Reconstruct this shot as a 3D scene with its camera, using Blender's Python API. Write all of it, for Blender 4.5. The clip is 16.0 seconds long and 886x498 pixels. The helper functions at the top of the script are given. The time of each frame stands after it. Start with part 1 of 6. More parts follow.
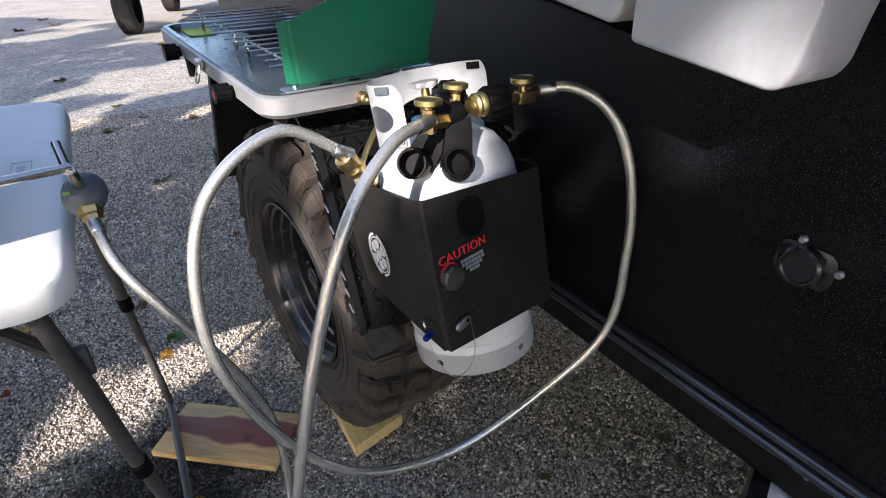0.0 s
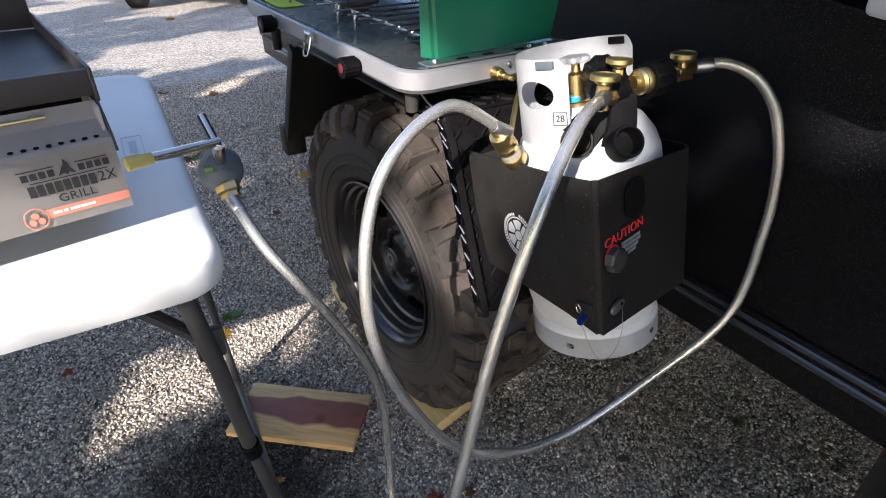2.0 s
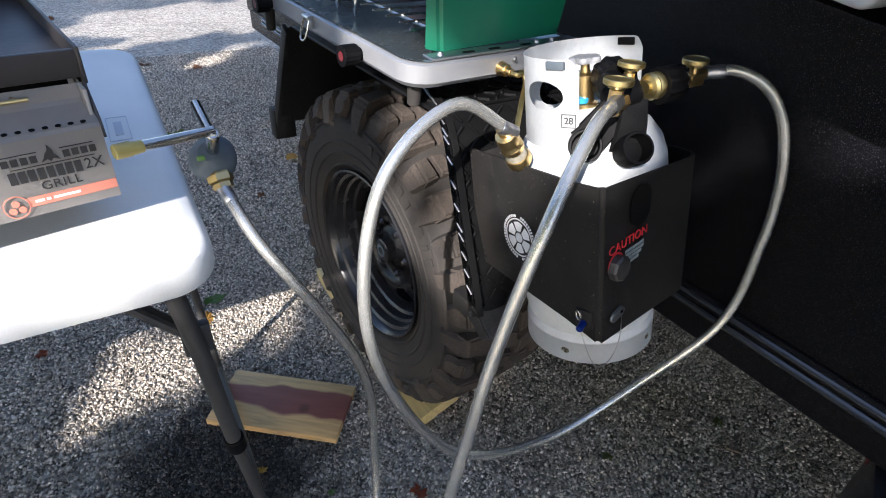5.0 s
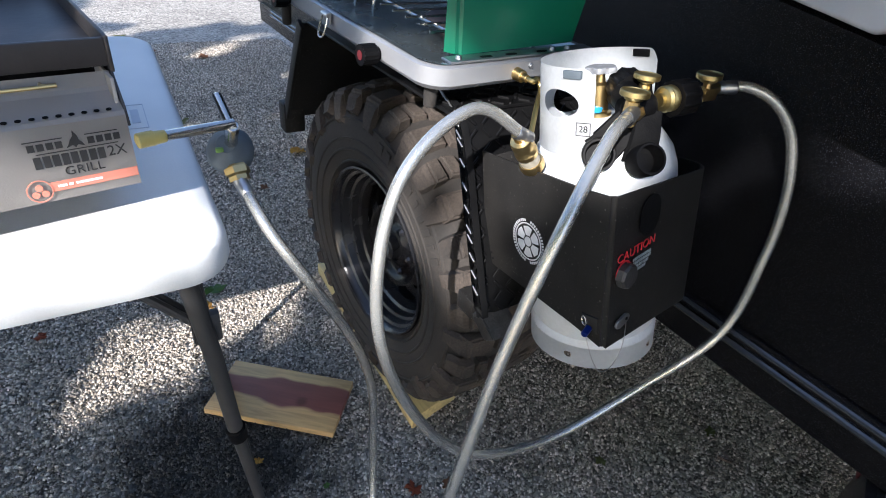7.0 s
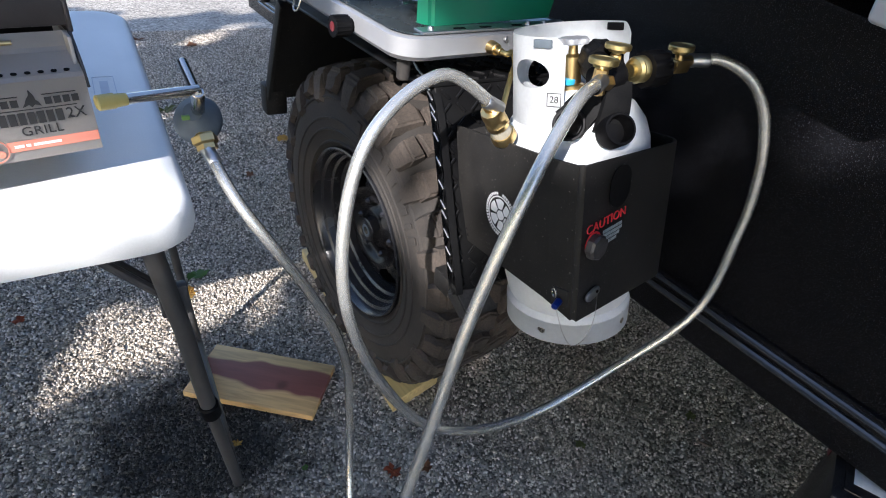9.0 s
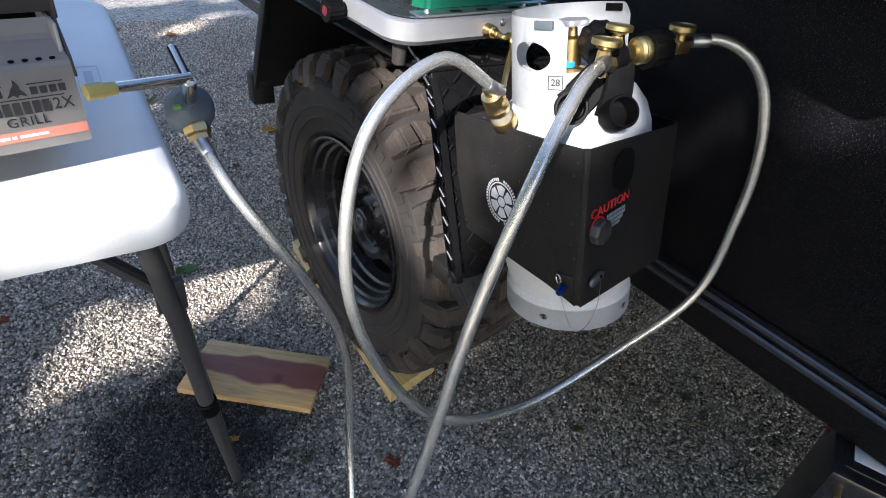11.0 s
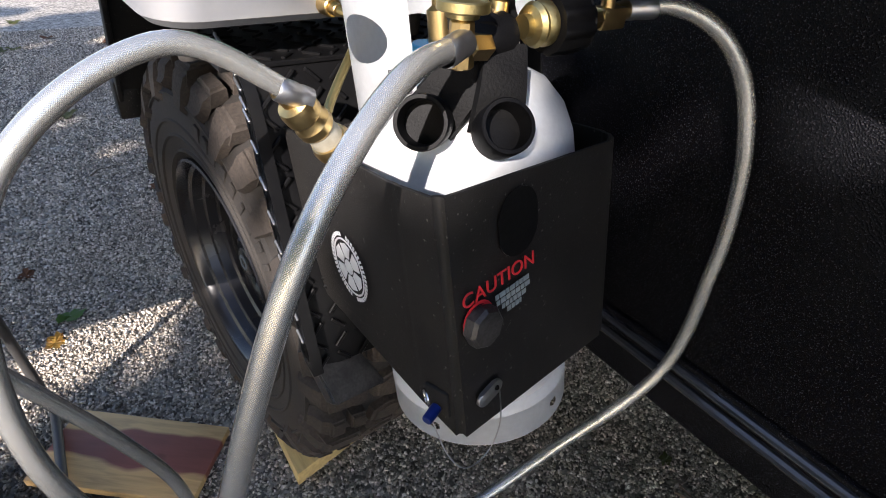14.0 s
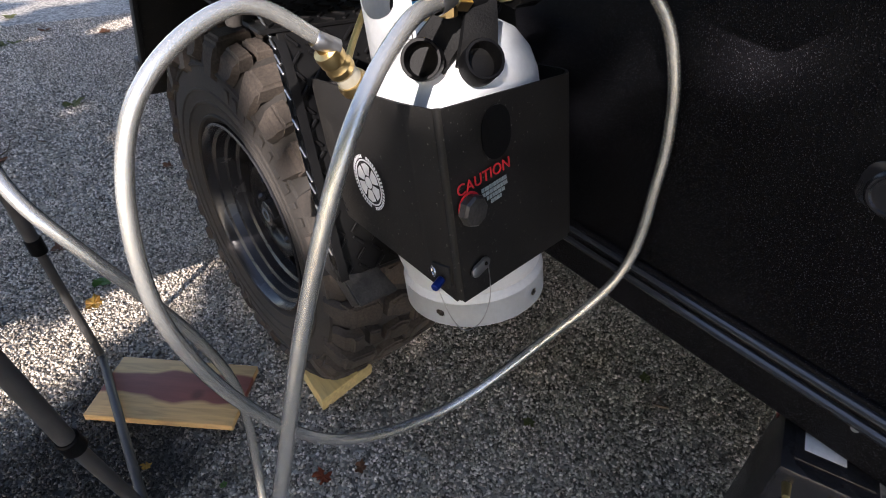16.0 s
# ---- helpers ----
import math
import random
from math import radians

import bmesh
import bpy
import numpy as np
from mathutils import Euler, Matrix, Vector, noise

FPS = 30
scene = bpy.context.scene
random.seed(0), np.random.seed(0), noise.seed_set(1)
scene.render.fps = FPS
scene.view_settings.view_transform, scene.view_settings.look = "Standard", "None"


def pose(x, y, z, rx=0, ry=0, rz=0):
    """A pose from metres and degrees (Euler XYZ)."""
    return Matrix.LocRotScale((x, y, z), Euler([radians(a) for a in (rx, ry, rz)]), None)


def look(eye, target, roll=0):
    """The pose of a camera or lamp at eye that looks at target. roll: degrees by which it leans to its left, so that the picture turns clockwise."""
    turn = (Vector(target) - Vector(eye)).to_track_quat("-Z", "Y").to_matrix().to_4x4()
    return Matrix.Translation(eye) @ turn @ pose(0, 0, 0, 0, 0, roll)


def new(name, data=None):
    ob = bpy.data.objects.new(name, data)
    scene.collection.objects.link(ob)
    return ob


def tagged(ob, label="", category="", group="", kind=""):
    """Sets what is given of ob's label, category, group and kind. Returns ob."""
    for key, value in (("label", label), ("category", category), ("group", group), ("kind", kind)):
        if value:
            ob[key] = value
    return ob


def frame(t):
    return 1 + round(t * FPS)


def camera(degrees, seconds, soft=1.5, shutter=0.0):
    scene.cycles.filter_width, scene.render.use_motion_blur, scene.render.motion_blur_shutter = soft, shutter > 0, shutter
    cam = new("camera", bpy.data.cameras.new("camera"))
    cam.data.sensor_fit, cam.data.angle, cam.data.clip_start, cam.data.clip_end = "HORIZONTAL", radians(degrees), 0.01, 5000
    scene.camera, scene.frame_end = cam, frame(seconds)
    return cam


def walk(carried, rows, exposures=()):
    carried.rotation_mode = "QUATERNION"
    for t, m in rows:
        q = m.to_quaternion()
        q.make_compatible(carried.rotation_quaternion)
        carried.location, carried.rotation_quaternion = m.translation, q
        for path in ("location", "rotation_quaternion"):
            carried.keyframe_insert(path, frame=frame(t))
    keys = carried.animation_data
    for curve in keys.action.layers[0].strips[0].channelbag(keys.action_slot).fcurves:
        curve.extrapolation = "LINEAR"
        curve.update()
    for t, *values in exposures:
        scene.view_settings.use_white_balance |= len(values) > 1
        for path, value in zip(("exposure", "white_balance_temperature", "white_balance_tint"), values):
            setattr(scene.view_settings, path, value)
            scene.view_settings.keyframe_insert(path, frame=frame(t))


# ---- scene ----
EXPOSURES = [(0.0, 1.38, 6500.0, 19.0), (3.5, 1.38, 6350.0, 18.0), (7.0, 1.38, 6000.0, 15.0), (9.5, 1.38, 6050.0, 16.0), (12.5, 1.44, 6150.0, 16.0), (14.0, 1.38, 6450.0, 19.0), (16.0, 1.38, 6500.0, 20.0)]
cam = camera(78.0, 16.0, 1.0)
PATH = [
    (0, (0.2555, 0.0341, 1.2085), (0.9714, 1.2281, 0.4191), -0.93),
    (0.5, (0.2274, 0.0454, 1.2057), (0.9410, 1.2338, 0.4057), -0.90),
    (1, (0.1931, 0.0435, 1.2099), (0.9015, 1.2313, 0.4062), -0.85),
    (1.5, (0.1228, 0.1223, 1.1989), (0.8263, 1.3058, 0.3850), -0.74),
    (2, (0.0785, 0.1632, 1.1994), (0.7899, 1.3272, 0.3629), -0.17),
    (2.5, (0.0801, 0.1724, 1.1975), (0.8017, 1.3180, 0.3445), 0.46),
    (3, (0.0849, 0.1752, 1.2115), (0.8183, 1.3077, 0.3515), 1.10),
    (3.5, (0.0790, 0.1884, 1.2115), (0.8203, 1.3144, 0.3483), 1.52),
    (4, (0.0811, 0.1999, 1.2047), (0.8240, 1.3209, 0.3367), 1.85),
    (6.5, (0.0506, 0.2032, 1.2137), (0.8039, 1.3098, 0.3381), 5.35),
    (7, (0.0492, 0.2051, 1.2138), (0.8052, 1.3110, 0.3384), 5.84),
    (7.5, (0.0492, 0.2015, 1.2140), (0.8072, 1.3051, 0.3370), 6.28),
    (8, (0.0489, 0.1939, 1.2138), (0.8090, 1.2962, 0.3366), 6.45),
    (8.5, (0.0544, 0.1894, 1.2031), (0.8189, 1.2877, 0.3269), 6.59),
    (9, (0.0722, 0.1750, 1.1863), (0.8409, 1.2660, 0.3018), 6.59),
    (9.5, (0.0637, 0.1757, 1.1833), (0.8332, 1.2525, 0.2808), 6.49),
    (12, (0.0595, 0.2590, 1.1737), (0.8722, 1.3009, 0.2697), 6.64),
    (12.5, (0.1395, 0.3447, 1.2085), (0.9579, 1.3844, 0.3043), 6.79),
    (12.8, (0.2103, 0.3757, 1.1920), (1.0281, 1.4209, 0.2976), 6.50),
    (13, (0.2379, 0.3958, 1.1896), (1.0491, 1.4370, 0.2840), 6.15),
    (13.5, (0.2899, 0.3710, 1.1664), (1.0982, 1.4096, 0.2666), 5.80),
    (14, (0.3596, 0.3292, 1.1000), (1.1733, 1.3712, 0.1984), 5.00),
    (14.5, (0.3694, 0.3186, 1.0832), (1.1790, 1.3435, 0.1592), 4.60),
    (15, (0.3682, 0.3032, 1.0864), (1.1731, 1.3120, 0.1416), 3.80),
    (15.5, (0.3172, 0.2587, 1.0880), (1.1211, 1.2702, 0.1440), 2.90),
    (16, (0.2551, 0.1922, 1.1200), (1.0598, 1.2034, 0.1768), 2.80),
]
walk(cam, [(t, look(eye, target, roll)) for t, eye, target, roll in PATH], EXPOSURES)

# ---------------------------------------------------------------- world and light
SUN_AZ, SUN_EL = 230.0, 28.0   # where the sun stands: degrees clockwise from +y, degrees up
SUN_DIR = Vector((math.sin(radians(SUN_AZ)) * math.cos(radians(SUN_EL)), math.cos(radians(SUN_AZ)) * math.cos(radians(SUN_EL)), math.sin(radians(SUN_EL))))
world = bpy.data.worlds.new("sky")
scene.world = world
world.use_nodes = True
wn = world.node_tree
sky = wn.nodes.new("ShaderNodeTexSky")
sky.sky_type = "NISHITA"
sky.sun_disc = False
sky.sun_elevation = radians(SUN_EL)
sky.sun_rotation = radians(SUN_AZ)
wn.nodes["Background"].inputs["Strength"].default_value = 0.15
wn.links.new(sky.outputs[0], wn.nodes["Background"].inputs["Color"])
sun = bpy.data.lights.new("sun", "SUN")
sun.energy, sun.angle, sun.color = 5.0, radians(0.55), (1.0, 0.95, 0.86)
sun_ob = new("sun", sun)
sun_ob.matrix_world = look(SUN_DIR * 20, (0, 0, 0))


# ---------------------------------------------------------------- materials
def mat(name, col, col2=None, scale=20.0, rough=0.5, metal=0.0, bump=0.0, bscale=None, grain=0.0, trans=0.0, coat=0.0, emit=0.0, rough2=None, spread=0.5, random_tint=0.0, spec=0.5, dust=0.0):
    """A surface with two-scale colour variation and fine relief."""
    m = bpy.data.materials.new(name)
    m.use_nodes = True
    n, l = m.node_tree.nodes, m.node_tree.links
    b = n["Principled BSDF"]
    co = n.new("ShaderNodeTexCoord")
    big = n.new("ShaderNodeTexNoise")
    big.inputs["Scale"].default_value, big.inputs["Detail"].default_value = scale, 6.0
    l.new(co.outputs["Object"], big.inputs["Vector"])
    mix = n.new("ShaderNodeMix")
    mix.data_type = "RGBA"
    c2 = col2 or tuple(min(1, c * 0.8) for c in col)
    mix.inputs["A"].default_value, mix.inputs["B"].default_value = (*col, 1), (*c2, 1)
    ramp = n.new("ShaderNodeMapRange")
    ramp.inputs["From Min"].default_value, ramp.inputs["From Max"].default_value = 0.5 - spread / 2, 0.5 + spread / 2
    l.new(big.outputs["Fac"], ramp.inputs["Value"])
    l.new(ramp.outputs[0], mix.inputs["Factor"])
    out = mix.outputs["Result"]
    fine = n.new("ShaderNodeTexNoise")
    fine.inputs["Scale"].default_value, fine.inputs["Detail"].default_value = bscale or scale * 9, 4.0
    l.new(co.outputs["Object"], fine.inputs["Vector"])
    if grain > 0:
        g = n.new("ShaderNodeMix")
        g.data_type, g.blend_type = "RGBA", "MULTIPLY"
        gr = n.new("ShaderNodeMapRange")
        gr.inputs["From Min"].default_value, gr.inputs["From Max"].default_value = 0.3, 0.7
        gr.inputs["To Min"].default_value, gr.inputs["To Max"].default_value = 1 - grain, 1 + grain
        l.new(fine.outputs["Fac"], gr.inputs["Value"])
        g.inputs["Factor"].default_value = 1.0
        l.new(out, g.inputs["A"])
        l.new(gr.outputs[0], g.inputs["B"])
        out = g.outputs["Result"]
    if random_tint > 0:
        oi = n.new("ShaderNodeObjectInfo")
        hv = n.new("ShaderNodeHueSaturation")
        mr = n.new("ShaderNodeMapRange")
        mr.inputs["To Min"].default_value, mr.inputs["To Max"].default_value = 1 - random_tint, 1 + random_tint
        l.new(oi.outputs["Random"], mr.inputs["Value"])
        l.new(mr.outputs[0], hv.inputs["Value"])
        l.new(out, hv.inputs["Color"])
        out = hv.outputs["Color"]
    if dust > 0:
        sp = n.new("ShaderNodeTexNoise")
        sp.inputs["Scale"].default_value, sp.inputs["Detail"].default_value = 260, 2
        l.new(co.outputs["Object"], sp.inputs["Vector"])
        dr = n.new("ShaderNodeMapRange")
        dr.inputs["From Min"].default_value, dr.inputs["From Max"].default_value = 0.67, 0.76
        dr.inputs["To Max"].default_value = dust
        l.new(sp.outputs["Fac"], dr.inputs["Value"])
        dm = n.new("ShaderNodeMix")
        dm.data_type = "RGBA"
        dm.inputs["B"].default_value = (0.22, 0.21, 0.19, 1)
        l.new(dr.outputs[0], dm.inputs["Factor"])
        l.new(out, dm.inputs["A"])
        out = dm.outputs["Result"]
    l.new(out, b.inputs["Base Color"])
    b.inputs["Metallic"].default_value = metal
    rr = n.new("ShaderNodeMapRange")
    rr.inputs["To Min"].default_value, rr.inputs["To Max"].default_value = rough, rough2 if rough2 is not None else min(1, rough * 1.35)
    l.new(big.outputs["Fac"], rr.inputs["Value"])
    l.new(rr.outputs[0], b.inputs["Roughness"])
    if bump > 0:
        bp = n.new("ShaderNodeBump")
        bp.inputs["Strength"].default_value, bp.inputs["Distance"].default_value = 1.0, bump
        l.new(fine.outputs["Fac"], bp.inputs["Height"])
        l.new(bp.outputs[0], b.inputs["Normal"])
    b.inputs["Transmission Weight"].default_value = trans
    b.inputs["Coat Weight"].default_value = coat
    b.inputs["Specular IOR Level"].default_value = spec
    return m


def gravel_material():
    m = bpy.data.materials.new("gravel_bed")
    m.use_nodes = True
    n, l = m.node_tree.nodes, m.node_tree.links
    b = n["Principled BSDF"]
    co = n.new("ShaderNodeTexCoord")
    vo = n.new("ShaderNodeTexVoronoi")
    vo.inputs["Scale"].default_value = 75
    l.new(co.outputs["Object"], vo.inputs["Vector"])
    ramp = n.new("ShaderNodeValToRGB")
    ramp.color_ramp.elements[0].color, ramp.color_ramp.elements[1].color = (0.11, 0.100, 0.085, 1), (0.47, 0.43, 0.37, 1)
    sep = n.new("ShaderNodeSeparateColor")
    l.new(vo.outputs["Color"], sep.inputs[0])
    l.new(sep.outputs[0], ramp.inputs["Fac"])
    big = n.new("ShaderNodeTexNoise")
    big.inputs["Scale"].default_value, big.inputs["Detail"].default_value = 1.3, 5
    l.new(co.outputs["Object"], big.inputs["Vector"])
    mr = n.new("ShaderNodeMapRange")
    mr.inputs["From Min"].default_value, mr.inputs["From Max"].default_value = 0.3, 0.7
    mr.inputs["To Min"].default_value, mr.inputs["To Max"].default_value = 0.55, 1.4
    mid = n.new("ShaderNodeTexNoise")
    mid.inputs["Scale"].default_value, mid.inputs["Detail"].default_value, mid.inputs["Roughness"].default_value = 14, 8, 0.75
    l.new(co.outputs["Object"], mid.inputs["Vector"])
    av = n.new("ShaderNodeMath")
    av.operation = "MULTIPLY_ADD"
    av.inputs[1].default_value = 0.35
    l.new(big.outputs["Fac"], av.inputs[0])
    sc = n.new("ShaderNodeMath")
    sc.operation, sc.inputs[1].default_value = "MULTIPLY", 0.65
    l.new(mid.outputs["Fac"], sc.inputs[0])
    l.new(sc.outputs[0], av.inputs[2])
    l.new(av.outputs[0], mr.inputs["Value"])
    mul = n.new("ShaderNodeMix")
    mul.data_type, mul.blend_type = "RGBA", "MULTIPLY"
    mul.inputs["Factor"].default_value = 1
    l.new(ramp.outputs[0], mul.inputs["A"])
    l.new(mr.outputs[0], mul.inputs["B"])
    # ragged round patch where the bed colour gets darker
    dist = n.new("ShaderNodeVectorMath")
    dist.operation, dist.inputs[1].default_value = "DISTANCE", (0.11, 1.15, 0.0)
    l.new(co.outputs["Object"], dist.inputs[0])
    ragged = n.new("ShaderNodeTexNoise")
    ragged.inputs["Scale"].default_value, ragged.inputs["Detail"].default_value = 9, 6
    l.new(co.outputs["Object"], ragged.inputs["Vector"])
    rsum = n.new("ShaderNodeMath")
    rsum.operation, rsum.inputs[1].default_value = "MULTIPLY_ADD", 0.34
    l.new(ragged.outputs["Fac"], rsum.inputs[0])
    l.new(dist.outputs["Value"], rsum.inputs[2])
    darken = n.new("ShaderNodeMapRange")
    darken.inputs["From Min"].default_value, darken.inputs["From Max"].default_value = 0.32, 0.51
    darken.inputs["To Min"].default_value, darken.inputs["To Max"].default_value = 0.15, 1.0
    l.new(rsum.outputs[0], darken.inputs["Value"])
    patched = n.new("ShaderNodeMix")
    patched.data_type, patched.blend_type = "RGBA", "MULTIPLY"
    patched.inputs["Factor"].default_value = 1
    l.new(mul.outputs["Result"], patched.inputs["A"])
    l.new(darken.outputs[0], patched.inputs["B"])
    l.new(patched.outputs["Result"], b.inputs["Base Color"])
    b.inputs["Roughness"].default_value = 0.85
    bp = n.new("ShaderNodeBump")
    bp.inputs["Strength"].default_value, bp.inputs["Distance"].default_value, bp.invert = 1.0, 0.0035, True
    l.new(vo.outputs["Distance"], bp.inputs["Height"])
    l.new(bp.outputs[0], b.inputs["Normal"])
    return m


def stone_material():
    m = bpy.data.materials.new("gravel_stone")
    m.use_nodes = True
    n, l = m.node_tree.nodes, m.node_tree.links
    b = n["Principled BSDF"]
    ge = n.new("ShaderNodeNewGeometry")
    ramp = n.new("ShaderNodeValToRGB")
    e = ramp.color_ramp.elements
    e[0].color, e[1].color = (0.060, 0.050, 0.041, 1), (0.88, 0.80, 0.70, 1)
    x = e.new(0.45)
    x.color = (0.37, 0.322, 0.262, 1)
    x = e.new(0.75)
    x.color = (0.58, 0.512, 0.42, 1)
    l.new(ge.outputs["Random Per Island"], ramp.inputs["Fac"])
    co = n.new("ShaderNodeTexCoord")
    no = n.new("ShaderNodeTexNoise")
    no.inputs["Scale"].default_value, no.inputs["Detail"].default_value = 1.7, 5
    l.new(co.outputs["Object"], no.inputs["Vector"])
    mr = n.new("ShaderNodeMapRange")
    mr.inputs["To Min"].default_value, mr.inputs["To Max"].default_value = 0.7, 1.3
    l.new(no.outputs["Fac"], mr.inputs["Value"])
    mul = n.new("ShaderNodeMix")
    mul.data_type, mul.blend_type = "RGBA", "MULTIPLY"
    mul.inputs["Factor"].default_value = 1
    l.new(ramp.outputs[0], mul.inputs["A"])
    l.new(mr.outputs[0], mul.inputs["B"])
    # the stones get darker over the same ragged patch
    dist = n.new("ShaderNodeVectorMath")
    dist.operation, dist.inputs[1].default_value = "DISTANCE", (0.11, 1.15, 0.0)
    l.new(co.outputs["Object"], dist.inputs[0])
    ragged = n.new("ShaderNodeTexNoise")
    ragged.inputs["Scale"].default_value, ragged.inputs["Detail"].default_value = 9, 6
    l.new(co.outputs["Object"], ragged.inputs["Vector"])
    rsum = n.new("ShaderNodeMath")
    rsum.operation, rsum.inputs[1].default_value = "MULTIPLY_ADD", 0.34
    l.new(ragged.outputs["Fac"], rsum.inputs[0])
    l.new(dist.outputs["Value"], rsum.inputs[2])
    darken = n.new("ShaderNodeMapRange")
    darken.inputs["From Min"].default_value, darken.inputs["From Max"].default_value = 0.32, 0.51
    darken.inputs["To Min"].default_value, darken.inputs["To Max"].default_value = 0.15, 1.0
    l.new(rsum.outputs[0], darken.inputs["Value"])
    patched = n.new("ShaderNodeMix")
    patched.data_type, patched.blend_type = "RGBA", "MULTIPLY"
    patched.inputs["Factor"].default_value = 1
    l.new(mul.outputs["Result"], patched.inputs["A"])
    l.new(darken.outputs[0], patched.inputs["B"])
    l.new(patched.outputs["Result"], b.inputs["Base Color"])
    b.inputs["Roughness"].default_value = 0.75
    return m


def liner_material():
    """Sprayed-on black bed liner: coarse glossy pebbles."""
    m = bpy.data.materials.new("black_bed_liner")
    m.use_nodes = True
    n, l = m.node_tree.nodes, m.node_tree.links
    b = n["Principled BSDF"]
    co = n.new("ShaderNodeTexCoord")
    no = n.new("ShaderNodeTexNoise")
    no.inputs["Scale"].default_value, no.inputs["Detail"].default_value = 560, 2
    l.new(co.outputs["Object"], no.inputs["Vector"])
    big = n.new("ShaderNodeTexNoise")
    big.inputs["Scale"].default_value, big.inputs["Detail"].default_value = 5, 6
    l.new(co.outputs["Object"], big.inputs["Vector"])
    ramp = n.new("ShaderNodeValToRGB")
    ramp.color_ramp.elements[0].color, ramp.color_ramp.elements[1].color = (0.0026, 0.0027, 0.0037, 1), (0.0056, 0.0058, 0.0074, 1)
    l.new(big.outputs["Fac"], ramp.inputs["Fac"])
    # glints on the pebbles, painted into the colour as pale specks
    glints = n.new("ShaderNodeValToRGB")
    glints.color_ramp.elements[0].position, glints.color_ramp.elements[1].position = 0.60, 0.74
    glints.color_ramp.elements[0].color, glints.color_ramp.elements[1].color = (0, 0, 0, 1), (0.045, 0.047, 0.056, 1)
    l.new(no.outputs["Fac"], glints.inputs["Fac"])
    ad = n.new("ShaderNodeMix")
    ad.data_type, ad.blend_type = "RGBA", "ADD"
    ad.inputs["Factor"].default_value = 1
    l.new(ramp.outputs[0], ad.inputs["A"])
    l.new(glints.outputs[0], ad.inputs["B"])
    l.new(ad.outputs["Result"], b.inputs["Base Color"])
    b.inputs["Roughness"].default_value = 0.25
    b.inputs["Specular IOR Level"].default_value = 0.10
    bp = n.new("ShaderNodeBump")
    bp.inputs["Strength"].default_value, bp.inputs["Distance"].default_value = 1.0, 0.0022
    l.new(no.outputs["Fac"], bp.inputs["Height"])
    l.new(bp.outputs[0], b.inputs["Normal"])
    return m


